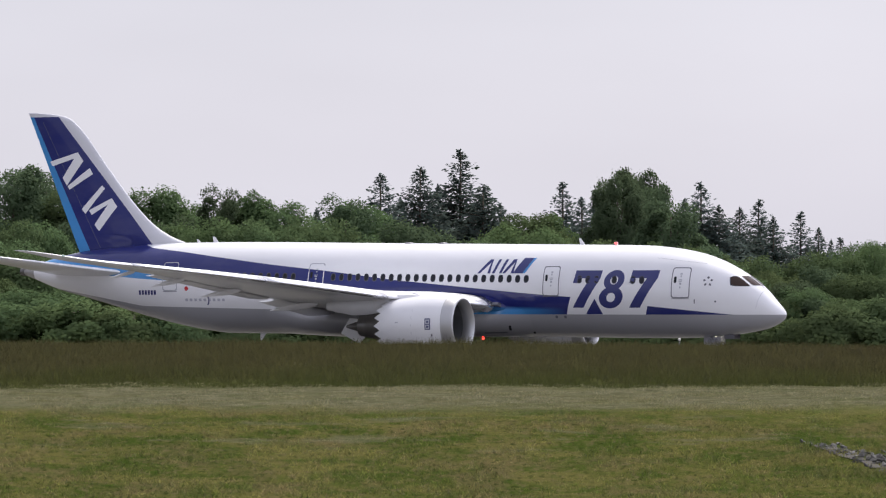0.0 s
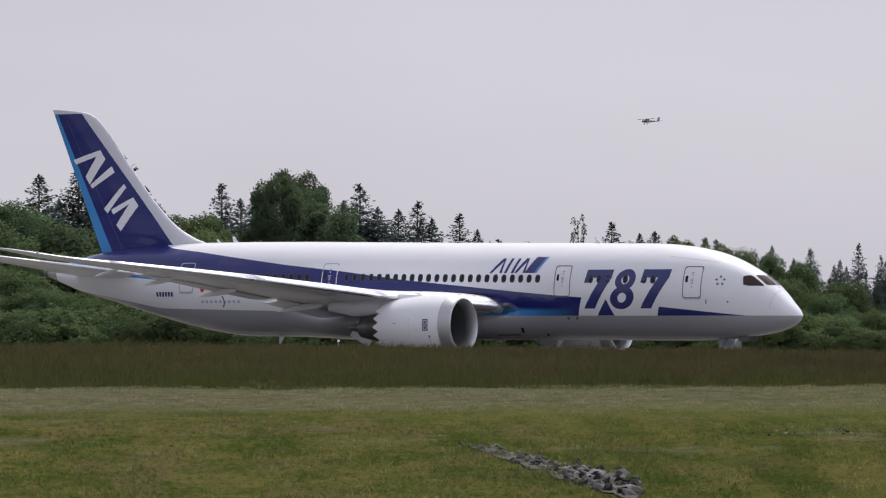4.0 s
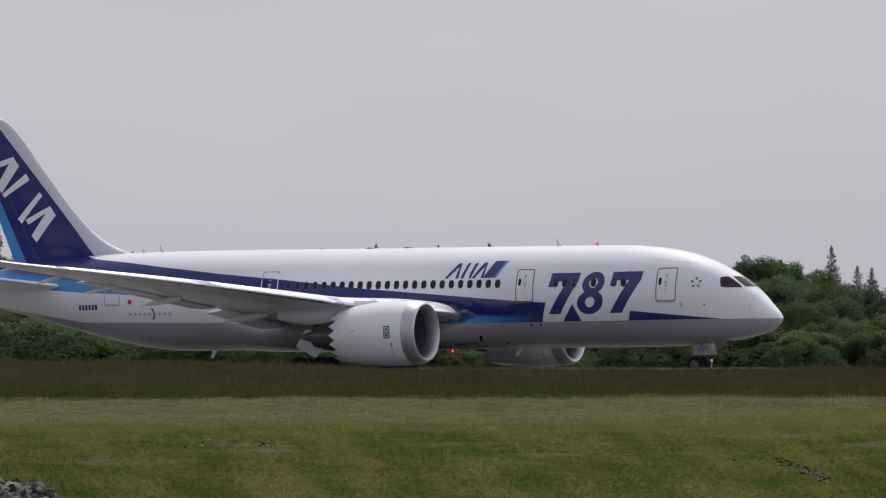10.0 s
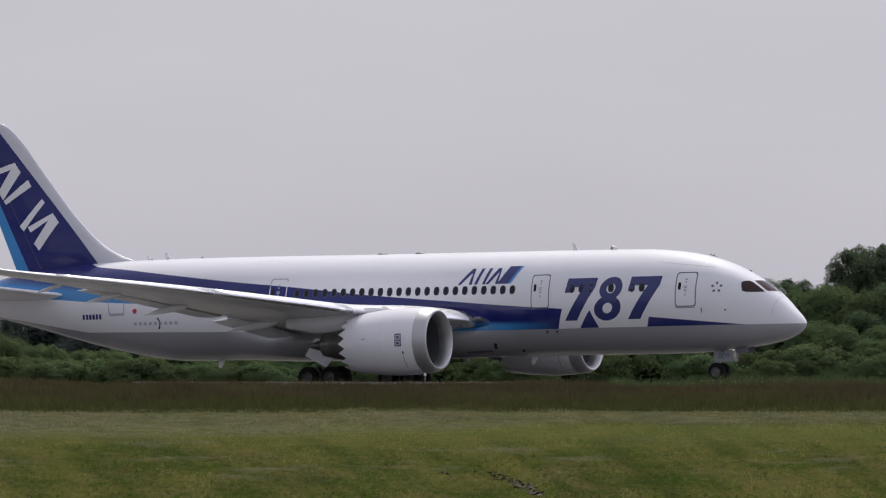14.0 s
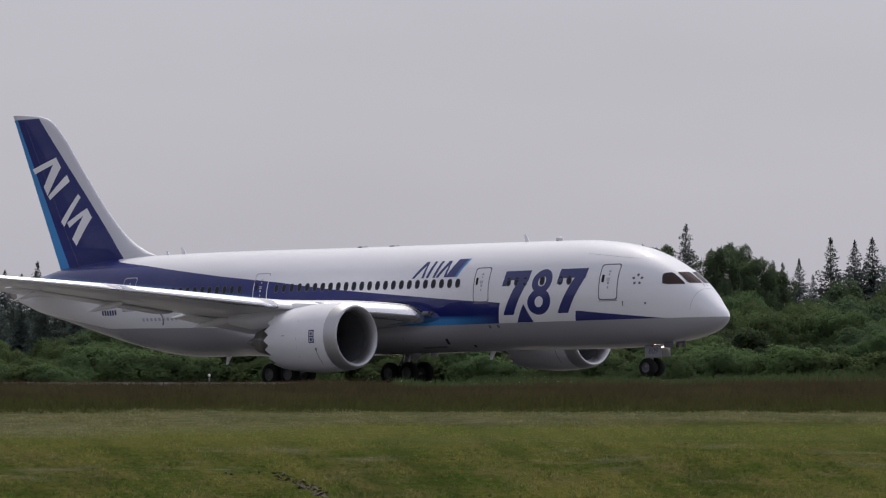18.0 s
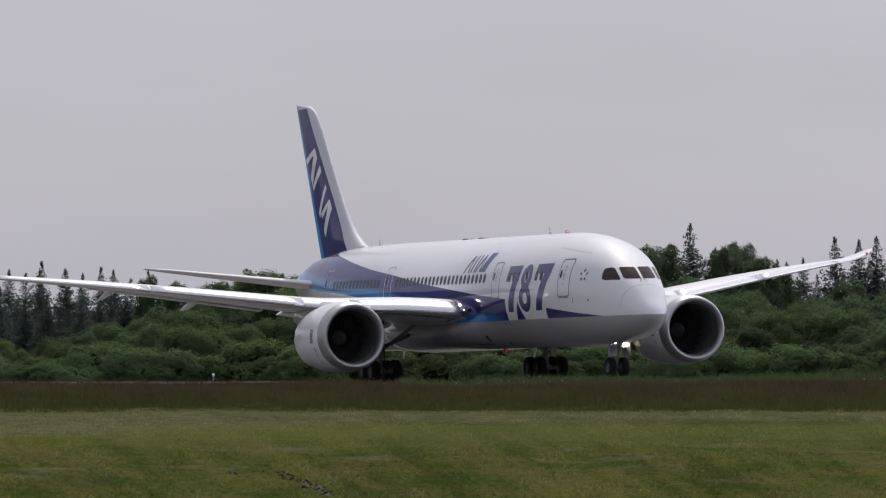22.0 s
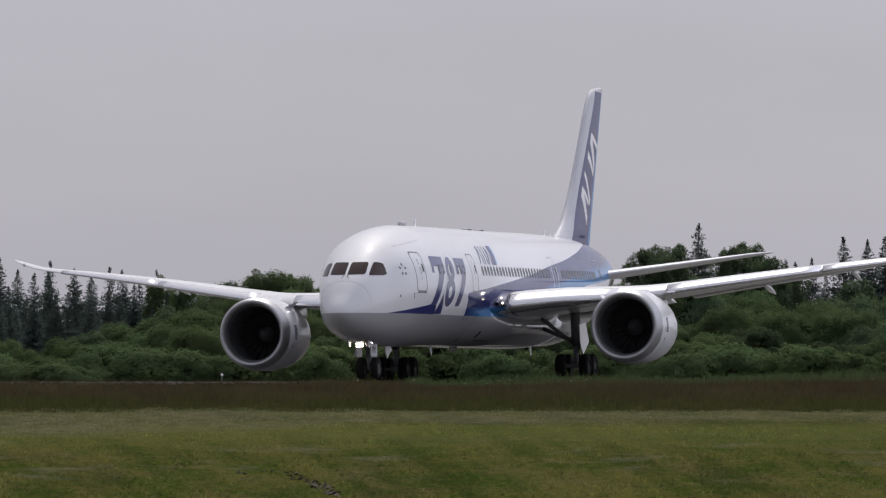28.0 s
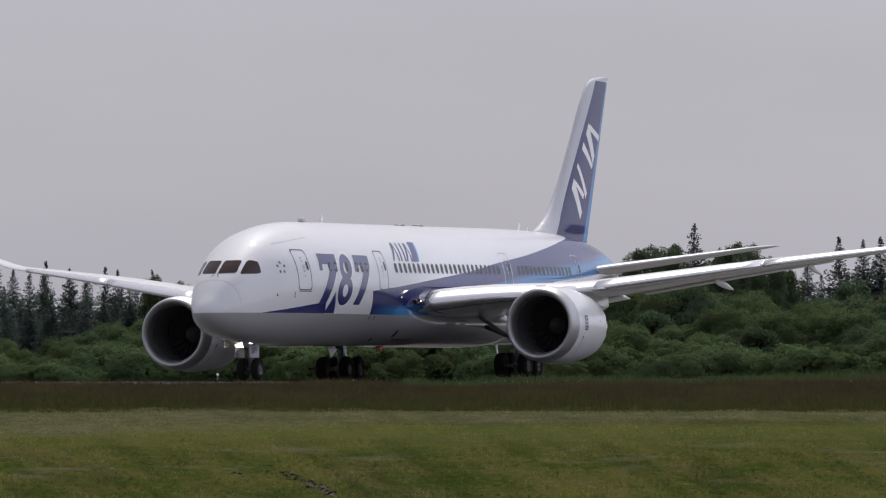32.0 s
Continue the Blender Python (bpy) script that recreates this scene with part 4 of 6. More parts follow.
def out_from(x, z, side):
    """The hull's outward direction on one side (-1 starboard, 1 port)."""
    e = 0.05
    dx, dz = (half(x + e, z) - half(x - e, z)) / (2 * e), (half(x, z + e) - half(x, z - e)) / (2 * e)
    return Vector((-dx, side, -dz)).normalized()


def rounder(c, x):
    return math.copysign(abs(c) ** (2 / FULL(x)), c)


def hull():
    n, rings = 80, []
    xs = sorted(set([round(v, 3) for v in list(np.linspace(0.02, -3, 22)) + list(np.linspace(-3, -14, 34)) + list(np.linspace(-14, -38, 22)) + list(np.linspace(-38, -56.2, 40))]), reverse=True)
    for x in xs:
        t, b, w = TOP(x), BOT(x), max(WID(x), 0.01)
        rings.append([(x, w * rounder(math.cos(2 * math.pi * i / n), x), (t + b) / 2 + max((t - b) / 2, 0.01) * rounder(math.sin(2 * math.pi * i / n), x)) for i in range(n)])
    return part("fuselage", ring_loft(rings), PAINT, jet, "white hull with a navy and azure sweep and a grey belly")


fuselage = hull()


def decal(name, polys, mat, side, parent, lift=0.006, label="", step=0.25, front=False):
    """Flat outlines of (x, z), or (y, z) seen from ahead, laid on the hull."""
    bm = bmesh.new()
    for poly in polys:
        bm.faces.new([bm.verts.new((p[0], 0, p[1])) for p in poly])
    us, ws = [v.co.x for v in bm.verts], [v.co.z for v in bm.verts]
    for axis, lo, hi in (((1, 0, 0), min(us), max(us)), ((0, 0, 1), min(ws), max(ws))):
        for c in np.arange(lo + step / 2, hi, step):
            bmesh.ops.bisect_plane(bm, geom=bm.verts[:] + bm.edges[:] + bm.faces[:], plane_co=Vector(axis) * float(c), plane_no=axis)
    for v in bm.verts:
        u, z = v.co.x, v.co.z
        if front:
            lo, hi = -9.0, 0.0
            for _ in range(40):
                mid = (lo + hi) / 2
                inside = BOT(mid) < z < TOP(mid) and half(mid, z) > abs(u)
                lo, hi = (mid, hi) if inside else (lo, mid)
            n = out_from(lo, z, 1 if u > 0 else -1)
            v.co = Vector((lo, u, z)) + n * lift
        else:
            v.co = Vector((u, side * half(u, z), z)) + out_from(u, z, side) * lift
    return part(name, bm, mat, parent, label)


def ring_polys(outline, inner):
    n = len(outline)
    return [[outline[i], outline[(i + 1) % n], inner[(i + 1) % n], inner[i]] for i in range(n)]


def rounded(x0, x1, z0, z1, r, n=4, slant=0.0):
    pts = []
    for cx, cz, a in ((x1 - r, z1 - r, 0), (x0 + r, z1 - r, 90), (x0 + r, z0 + r, 180), (x1 - r, z0 + r, 270)):
        for i in range(n + 1):
            t = radians(a + 90 * i / n)
            pts.append((cx + r * math.cos(t), cz + r * math.sin(t)))
    return [(x + slant * (z - z0), z) for x, z in pts]


def shrink(poly, d):
    cx, cz = sum(p[0] for p in poly) / len(poly), sum(p[1] for p in poly) / len(poly)
    w, h = max(p[0] for p in poly) - cx, max(p[1] for p in poly) - cz
    return [(cx + (x - cx) * (1 - d / w), cz + (z - cz) * (1 - d / h)) for x, z in poly]


# doors: x, sill height, breadth, height, paint of the outline, height from which it turns grey
DOOR_GREY = plain_paint("mid grey seam", (0.36, 0.37, 0.42), 0.5)
for x0, z0, wide, hgt, mat, turn in ((-6.90, 4.20, 1.22, 1.96, LINE, 9.0), (-15.85, 4.33, 1.16, 1.93, LINE, 9.0), (-33.0, 4.55, 1.16, 1.95, WHITE_PAINT, 6.05), (-44.1, 4.68, 1.16, 1.92, DOOR_GREY, 9.0)):
    for side in (-1, 1):
        o = rounded(x0, x0 + wide, z0, z0 + hgt, 0.16)
        if turn < 9:
            o = [q for i in range(len(o)) for q in (o[i], *(((o[i][0] * (1 - f) + o[(i + 1) % len(o)][0] * f), (o[i][1] * (1 - f) + o[(i + 1) % len(o)][1] * f)) for f in (0.25, 0.5, 0.75)))]
        ring = ring_polys(o, shrink(o, 0.055))
        low, high = [q for q in ring if q[0][1] < turn], [q for q in ring if q[0][1] >= turn]
        door = decal("cabin_door", low, mat, side, jet, 0.008, "closed cabin door with a thin outline")
        if high:
            decal("door_outline", high, DOOR_GREY, side, door, 0.008, "grey upper outline of the door")
        decal("door_window", [rounded(x0 + 0.16, x0 + 0.33, z0 + 0.96, z0 + 1.38, 0.08)], GLASS, side, door, 0.012)
        decal("sill", [[(x0 + 0.02, z0 - 0.06), (x0 + wide - 0.02, z0 - 0.06), (x0 + wide - 0.02, z0 - 0.025), (x0 + 0.02, z0 - 0.025)]], LINE, side, door, 0.012)
        for dx, dz, w, h in ((0, 1.5, 0.14, 0.09), (0.03, 1.34, 0.08, 0.10), (-0.07, 1.14, 0.24, 0.05), (-0.05, 1.04, 0.20, 0.06), (0, 0.86, 0.12, 0.12), (0.02, 0.62, 0.07, 0.12)):
            decal("placard_mark", [[(x0 + 0.54 + dx, z0 + dz), (x0 + 0.54 + dx + w, z0 + dz), (x0 + 0.54 + dx + w, z0 + dz + h), (x0 + 0.54 + dx, z0 + dz + h)]], DOOR_GREY, side, door, 0.012)

# cabin windows, of one mesh
window_xs = [-13.25, -12.65, -12.05, -10.8, -9.5, -8.9] + [-17.05 - 0.612 * i for i in range(24)] + [-34.1 - 0.612 * i for i in range(14)]


def cabin_window():
    bm = bmesh.new()
    def oval(w, h, y):
        return [bm.verts.new((w * math.copysign(abs(math.cos(t)) ** 0.8, math.cos(t)), y, h * math.copysign(abs(math.sin(t)) ** 0.8, math.sin(t)))) for t in [2 * math.pi * i / 18 for i in range(18)]]
    rim, edge, pane = oval(0.185, 0.265, 0.004), oval(0.155, 0.235, 0.012), oval(0.14, 0.22, 0.006)
    for i in range(18):
        j = (i + 1) % 18
        for a, b in ((rim, edge), (edge, pane)):
            bm.faces.new((a[i], a[j], b[j], b[i])).material_index = 1
    bm.faces.new(pane)
    return bm


first = None
RIM = plain_paint("window rim", (0.030, 0.031, 0.055), 0.5)
for side in (-1, 1):
    for x in window_xs:
        z = 5.44 + 0.010 * (-17 - x)
        n = out_from(x, z, side)
        xa = Vector((1, 0, 0)) if side > 0 else Vector((-1, 0, 0))
        xa = (xa - n * xa.dot(n)).normalized()
        m = Matrix((xa, n, xa.cross(n))).transposed().to_4x4()
        m.translation = Vector((x, side * half(x, z), z))
        if first is None:
            first = part("cabin_window", cabin_window(), [GLASS, RIM], fuselage, "dark oval cabin window", smooth=False, at=m)
        else:
            again(first, m)

# cockpit windows
for s in (-1, 1):
    for pts in ([(0.09, 5.0), (0.80, 5.01), (0.86, 5.08), (0.83, 5.52), (0.76, 5.59), (0.14, 5.585), (0.08, 5.52), (0.075, 5.06)],
                [(1.07, 4.96), (1.5, 4.97), (1.585, 5.03), (1.50, 5.28), (1.38, 5.50), (1.26, 5.56), (1.08, 5.58), (1.03, 5.52), (1.03, 5.02)]):
        poly = [(s * a, b) for a, b in pts]
        w = decal("cockpit_window", [poly], COCKPIT_GLASS, 0, fuselage, 0.014, "brown-tinted cockpit window", 0.12, True)
        decal("window_frame", ring_polys(shrink(poly, -0.022), poly), RIM, 0, w, 0.010, "", 0.15, True)
    decal("wiper", [[(s * a, b) for a, b in ((0.03, 4.98), (0.06, 4.99), (0.19, 4.80), (0.16, 4.78))]], LINE, 0, fuselage, 0.03, "dark windscreen wiper", 0.1, True)
# radome seam
seam = []
for i in range(36):
    a0, a1 = math.pi * (i / 36) * 1.0, math.pi * ((i + 1) / 36)
    seam.append((a0, a1))
bm = bmesh.new()
for a0, a1 in seam:
    q = []
    for a, x in ((a0, -1.30), (a1, -1.30), (a1, -1.314), (a0, -1.314)):
        xx = x - 0.25 * (1 - math.sin(a))
        t, b, w = TOP(xx), BOT(xx), WID(xx)
        q.append(bm.verts.new((xx + 0.006, (w + 0.006) * rounder(math.cos(a), xx), (t + b) / 2 + ((t - b) / 2 + 0.006) * rounder(math.sin(a), xx))))
    bm.faces.new(q)
part("radome_seam", bm, DOOR_GREY, fuselage)


# big number and plain marks on the sides
def stroke(points, w):
    """A band of width w along a line of points."""
    out, n = [], len(points)
    lefts, rights = [], []
    for i, (x, z) in enumerate(points):
        a, b = points[max(i - 1, 0)], points[min(i + 1, n - 1)]
        d = Vector((b[0] - a[0], b[1] - a[1])).normalized()
        lefts.append((x - d.y * w / 2, z + d.x * w / 2)), rights.append((x + d.y * w / 2, z - d.x * w / 2))
    for i in range(n - 1):
        out.append([lefts[i], lefts[i + 1], rights[i + 1], rights[i]])
    return out


def loop(cx, cz, rx, rz, n=28):
    return [(cx + rx * math.cos(2 * math.pi * i / n), cz + rz * math.sin(2 * math.pi * i / n)) for i in range(n)]


def seven(x):
    w = 1.86
    return [[(x, 1.0), (x + w, 1.0), (x + w, 0.79), (x + 0.02, 0.79)], [(x, 0.79), (x + 0.30, 0.79), (x + 0.30, 0.66), (x, 0.66)], [(x + w - 0.72, 0.79), (x + w, 0.79), (x + 0.98, 0.0), (x + 0.22, 0.0)]]


def eight(x, grow=0.0):
    top, low = ((x + 0.86, 0.735, 0.70 + grow, 0.275 + grow * 0.42), (x + 0.84, 0.275, 0.83 + grow, 0.295 + grow * 0.42))
    if grow:
        return [loop(*top), loop(*low)]
    return ring_polys(loop(*top), loop(top[0], top[1], 0.27, 0.115)) + ring_polys(loop(*low), loop(low[0], low[1], 0.30, 0.125))


Z0, ZH = 3.58, 2.40


def number(side):
    """The digits 7 8 7, leaning to the reader's right."""
    def lay(polys):
        res = []
        for p in polys:
            q = [(a + 0.44 * b, Z0 + ZH * b) for a, b in p]
            res.append([((-13.98 + a) if side < 0 else (-7.5 - a), b) for a, b in q])
        return res
    halo = lay(eight(2.0, 0.16))
    decal("white_outline", halo, WHITE_PAINT, side, fuselage, 0.006)
    wedge = [(1.15, -0.18), (2.35, -0.18), (1.72, 0.24)]
    decal("navy_wedge", lay([wedge]), NAVY_PAINT, side, fuselage, 0.004)
    for polys in (seven(0.0), eight(2.0), seven(3.95)):
        decal("digit", lay(polys), NAVY_PAINT, side, fuselage, 0.010, "navy italic digit of a large model number")


for s in (-1, 1):
    number(s)
    fx = lambda a: (-20.62 + a) if s < 0 else (-17.0 - a)
    # two chevrons with a pair of bars between them, and a two-tone slash
    marks = (("title_chevron", [[(0.0, 0), (0.19, 0), (0.86, 0.70), (0.98, 0.92), (0.76, 0.92)], [(0.72, 0), (0.92, 0), (0.98, 0.92), (0.86, 0.70)]]),
             ("title_bar", [[(1.06, 0), (1.25, 0), (1.56, 0.92), (1.37, 0.92)]]), ("title_bar", [[(1.56, 0), (1.75, 0), (2.06, 0.92), (1.87, 0.92)]]),
             ("title_chevron", [[(1.80, 0), (1.99, 0), (2.56, 0.70), (2.66, 0.92), (2.44, 0.92)], [(2.40, 0), (2.60, 0), (2.66, 0.92), (2.56, 0.70)]]))
    for kind, polys in marks:
        decal(kind, [[(fx(a), 5.80 + z) for a, z in b] for b in polys], NAVY_PAINT, s, fuselage, 0.008)
    decal("title_slash", [[(fx(a), 5.80 + z) for a, z in ((2.55, 0), (3.25, 0), (3.85, 1.0), (3.15, 1.0))]], NAVY_PAINT, s, fuselage, 0.008)
    decal("title_slash", [[(fx(a), 5.80 + z) for a, z in ((3.25, 0), (3.42, 0), (4.02, 1.0), (3.85, 1.0))]], AZURE_PAINT, s, fuselage, 0.008, "azure edge of the slash")
    # small emblem by the door: five short petals
    for i in range(5):
        a = radians(90 + 72 * i)
        cx, cz = -4.55 + 0.24 * math.cos(a), 5.26 + 0.24 * math.sin(a)
        u = (math.cos(a), math.sin(a))
        decal("emblem_petal", [[(cx + u[0] * 0.10, cz + u[1] * 0.10), (cx - u[1] * 0.08, cz + u[0] * 0.08), (cx - u[0] * 0.10, cz - u[1] * 0.10), (cx + u[1] * 0.08, cz - u[0] * 0.08)]], LINE, s, fuselage, 0.01)
    # registration and type marking as bars
    for i in range(6):
        xx = -46.1 + i * 0.25
        decal("registration_bar", [[(xx, 4.42), (xx + 0.17, 4.42), (xx + 0.20, 4.72), (xx + 0.03, 4.72)]], NAVY_PAINT, s, fuselage, 0.008)
    for i in range(9):
        xx = -42.35 + i * 0.36
        decal("type_bar", [[(xx, 3.99), (xx + 0.20, 3.99), (xx + 0.20, 4.17), (xx, 4.17)]], plain_paint("soft grey letters", (0.42, 0.43, 0.50), 0.4), s, fuselage, 0.008)
    decal("type_arc", stroke([(-40.72 + 0.22 * math.cos(t), 4.08 + 0.36 * math.sin(t)) for t in np.linspace(-1.2, 1.2, 9)], 0.09), NAVY_PAINT, s, fuselage, 0.008)
    decal("red_dot", [loop(-42.2, 4.84, 0.15, 0.15, 16)], RED, s, fuselage, 0.008, "small red roundel")
    decal("sensor_port", [loop(-4.05, 3.97, 0.06, 0.06, 10)], LINE, s, fuselage, 0.01)
    decal("sensor_slot", [[(-5.40, 3.85), (-5.34, 3.85), (-5.34, 4.12), (-5.40, 4.12)]], LINE, s, fuselage, 0.01)
    for xx in (-14.43, -15.05):
        decal("vent_port", [loop(xx, 2.98, 0.10, 0.10, 12)], LINE, s, fuselage, 0.01)
    decal("panel_seam", [[(-8.2, 6.78), (-4.9, 6.40), (-4.9, 6.415), (-8.2, 6.795)]], DOOR_GREY, s, fuselage, 0.006)

# aerials and lamps on the crown and belly
for x, hh, w in ((-14.3, 0.42, 0.34), (-41.4, 0.40, 0.36), (-42.7, 0.25, 0.22)):
    z = TOP(x) - 0.02
    part("blade_aerial", ring_loft([[(x + w / 2, 0.03, z), (x - w / 2, 0.03, z), (x - w / 2, -0.03, z), (x + w / 2, -0.03, z)], [(x - 0.10, 0.012, z + hh), (x - w / 2 - 0.08, 0.012, z + hh), (x - w / 2 - 0.08, -0.012, z + hh), (x - 0.10, -0.012, z + hh)]]), WHITE_PAINT, fuselage, smooth=False)
for x in (-24.4, -26.9):
    part("satcom_fairing", spun([(0.0, 0.34), (0.05, 0.30), (0.085, 0.18), (0.09, 0.03)], 20, "z", (x, 0, TOP(x) - 0.02), True), LINE, fuselage)


def beacon(x, z, up):
    """A turning beacon: a short pale barrel with a red lamp sunk in it."""
    bm = spun([(-0.13, 0.01), (-0.13, 0.06), (-0.11, 0.08), (0.12, 0.08), (0.13, 0.062), (-0.10, 0.062), (-0.10, 0.01)], 20, "x", (0, 0, 0.075 * up))
    for f in bm.faces:
        m = f.calc_center_median()
        f.material_index = 1 if abs(m.x + 0.10) < 0.001 else 0
    tube((0, 0, -0.02 * up), (0, 0, 0.05 * up), 0.07, 0.07, 12, bm)
    bmesh.ops.scale(bm, vec=(1.45, 1.45, 1.45), verts=bm.verts)
    ob = part("beacon", bm, [BEACON_SHELL, RED_LIT], fuselage, "red anti-collision beacon", at=pose(x, 0, z))
    BEACONS.append((ob, x, z))


BEACONS = []
beacon(-11.9, TOP(-11.9) - 0.02, 1)
beacon(-21.5, 1.66, -1)
for x in (-37.8, -17.0):
    z = BOT(x) + 0.03
    part("belly_aerial", ring_loft([[(x + 0.2, 0.03, z), (x - 0.2, 0.03, z), (x - 0.2, -0.03, z), (x + 0.2, -0.03, z)], [(x - 0.12, 0.012, z - 0.5), (x - 0.28, 0.012, z - 0.5), (x - 0.28, -0.012, z - 0.5), (x - 0.12, -0.012, z - 0.5)]]), WHITE_PAINT, fuselage, smooth=False)

# belly fairing: swells out of the hull under the wing roots and runs back into it
def ease(v, a, b):
    t = min(1.0, max(0.0, (v - a) / (b - a)))
    return t * t * (3 - 2 * t)


def fairing_at(x, v, side):
    """A point of the fairing: v from 0 on the keel to 1 high on the flank."""
    t, b, f = TOP(x), BOT(x), radians(-90 + 80 * v)
    hy, hz = WID(x) * math.cos(f) - 0.03, (t + b) / 2 + (t - b) / 2 * math.sin(f) + 0.03
    g = radians(-90 + 118 * v)
    fy = 3.2 * abs(math.cos(g)) ** 0.8
    fz = 3.0 + 1.37 * math.copysign(abs(math.sin(g)) ** 0.85, math.sin(g))
    k = ease(x, -16.2, -22.0) * (1 - ease(x, -31.0, -37.2)) * (1 - ease(v, 0.66, 1.0))
    return (x, side * (hy + (fy - hy) * k), hz + (fz - hz) * k)


rings = []
for x in np.linspace(-16.0, -37.3, 60):
    rings.append([fairing_at(x, i / 22, 1) for i in range(22, 0, -1)] + [fairing_at(x, i / 22, -1) for i in range(0, 23)])
fairing = part("belly_fairing", ring_loft(rings), PAINT, jet, "grey bulging wing-to-body fairing")


def fairing_patch(name, x0, x1, v0, v1, mat, lean=0.0, proud=0.012, label=""):
    for side in (-1, 1):
        row = []
        for u in np.linspace(0, 1, 5):
            v = v0 + (v1 - v0) * u
            pts = [Vector(fairing_at(x + lean * u, v, side)) for x in (x0, x1)]
            up = Vector(fairing_at(x0 + lean * u, v + 0.02, side)) - pts[0]
            o = (pts[1] - pts[0]).cross(up).normalized()
            o = o if o.y * side > 0 else -o
            row.append([p + o * proud for p in pts])
        part(name, ring_loft(row, False, False), mat, fairing, label)


fairing_patch("air_inlet", -18.68, -18.52, 0.40, 0.53, BLADE, 0.12, 0.014, "dark ram-air inlet slot")
fairing_patch("air_inlet", -17.25, -17.1, 0.29, 0.36, BLADE, 0.1, 0.04, "dark ram-air inlet slot")
fairing_patch("access_panel", -20.4, -18.9, 0.31, 0.36, LINE, 0.0, 0.010)
fairing_patch("access_panel", -24.2, -24.15, 0.12, 0.6, LINE, 0.0, 0.008)
fairing_patch("access_panel", -21.1, -21.06, 0.12, 0.6, LINE, 0.0, 0.008)


# ---- wings and tail ----
def foil(n=12):
    """Chordwise points (along, half thickness), upper then lower."""
    s = [0.5 * (1 - math.cos(math.pi * i / n)) for i in range(n + 1)]
    th = [5 * (0.2969 * t**0.5 - 0.126 * t - 0.3516 * t**2 + 0.2843 * t**3 - 0.1036 * t**4) for t in s]
    return [(a, b) for a, b in zip(s, th)] + [(a, -b * 0.8) for a, b in list(zip(s, th))[-2:0:-1]]


def nose_down(a, droop):
    """How far the drooped leading edge lies below the chord line."""
    return droop * (max(0.0, 1 - a / 0.17) ** 2 - 0.4)


def wing_mesh(stations, side, droop=0.0):
    rings = []
    for y, x, z, chord, t, twist in stations:
        c, s = math.cos(radians(twist)), math.sin(radians(twist))
        rings.append([(x - chord * (a * c + b * t * s), side * y, z - chord * (a * s - b * t * c + nose_down(a, droop))) for a, b in foil(40)])
    return ring_loft(rings)


WY = [2.2, 4.0, 6.0, 9.8, 13.2, 17.5, 20.7, 23.9, 25.6, 27.2, 28.6, 29.5, 30.0]
WLE = pchip([2.2, 3, 25.6, 27.2, 28.6, 29.5, 30], [-18.75, -19.0, -33.75, -35.1, -36.7, -38.0, -38.9])
WZ = pchip([2.2, 3, 5.6, 9.8, 13.2, 17.5, 20.7, 23.9, 27.2, 30], [3.62, 3.76, 4.02, 4.28, 4.73, 5.34, 5.77, 6.17, 6.58, 7.23])
WTE = pchip([2.2, 3, 9.8, 17, 25.6, 27.2, 28.6, 29.5, 30], [-31.3, -31.4, -32.3, -34.6, -37.1, -37.7, -38.5, -39.2, -39.5])
WT = pchip([2.2, 5.6, 9.8, 30], [0.116, 0.106, 0.082, 0.068])
WR = pchip([2.2, 9.8, 20, 30], [3.0, 0.8, -0.4, -0.8])
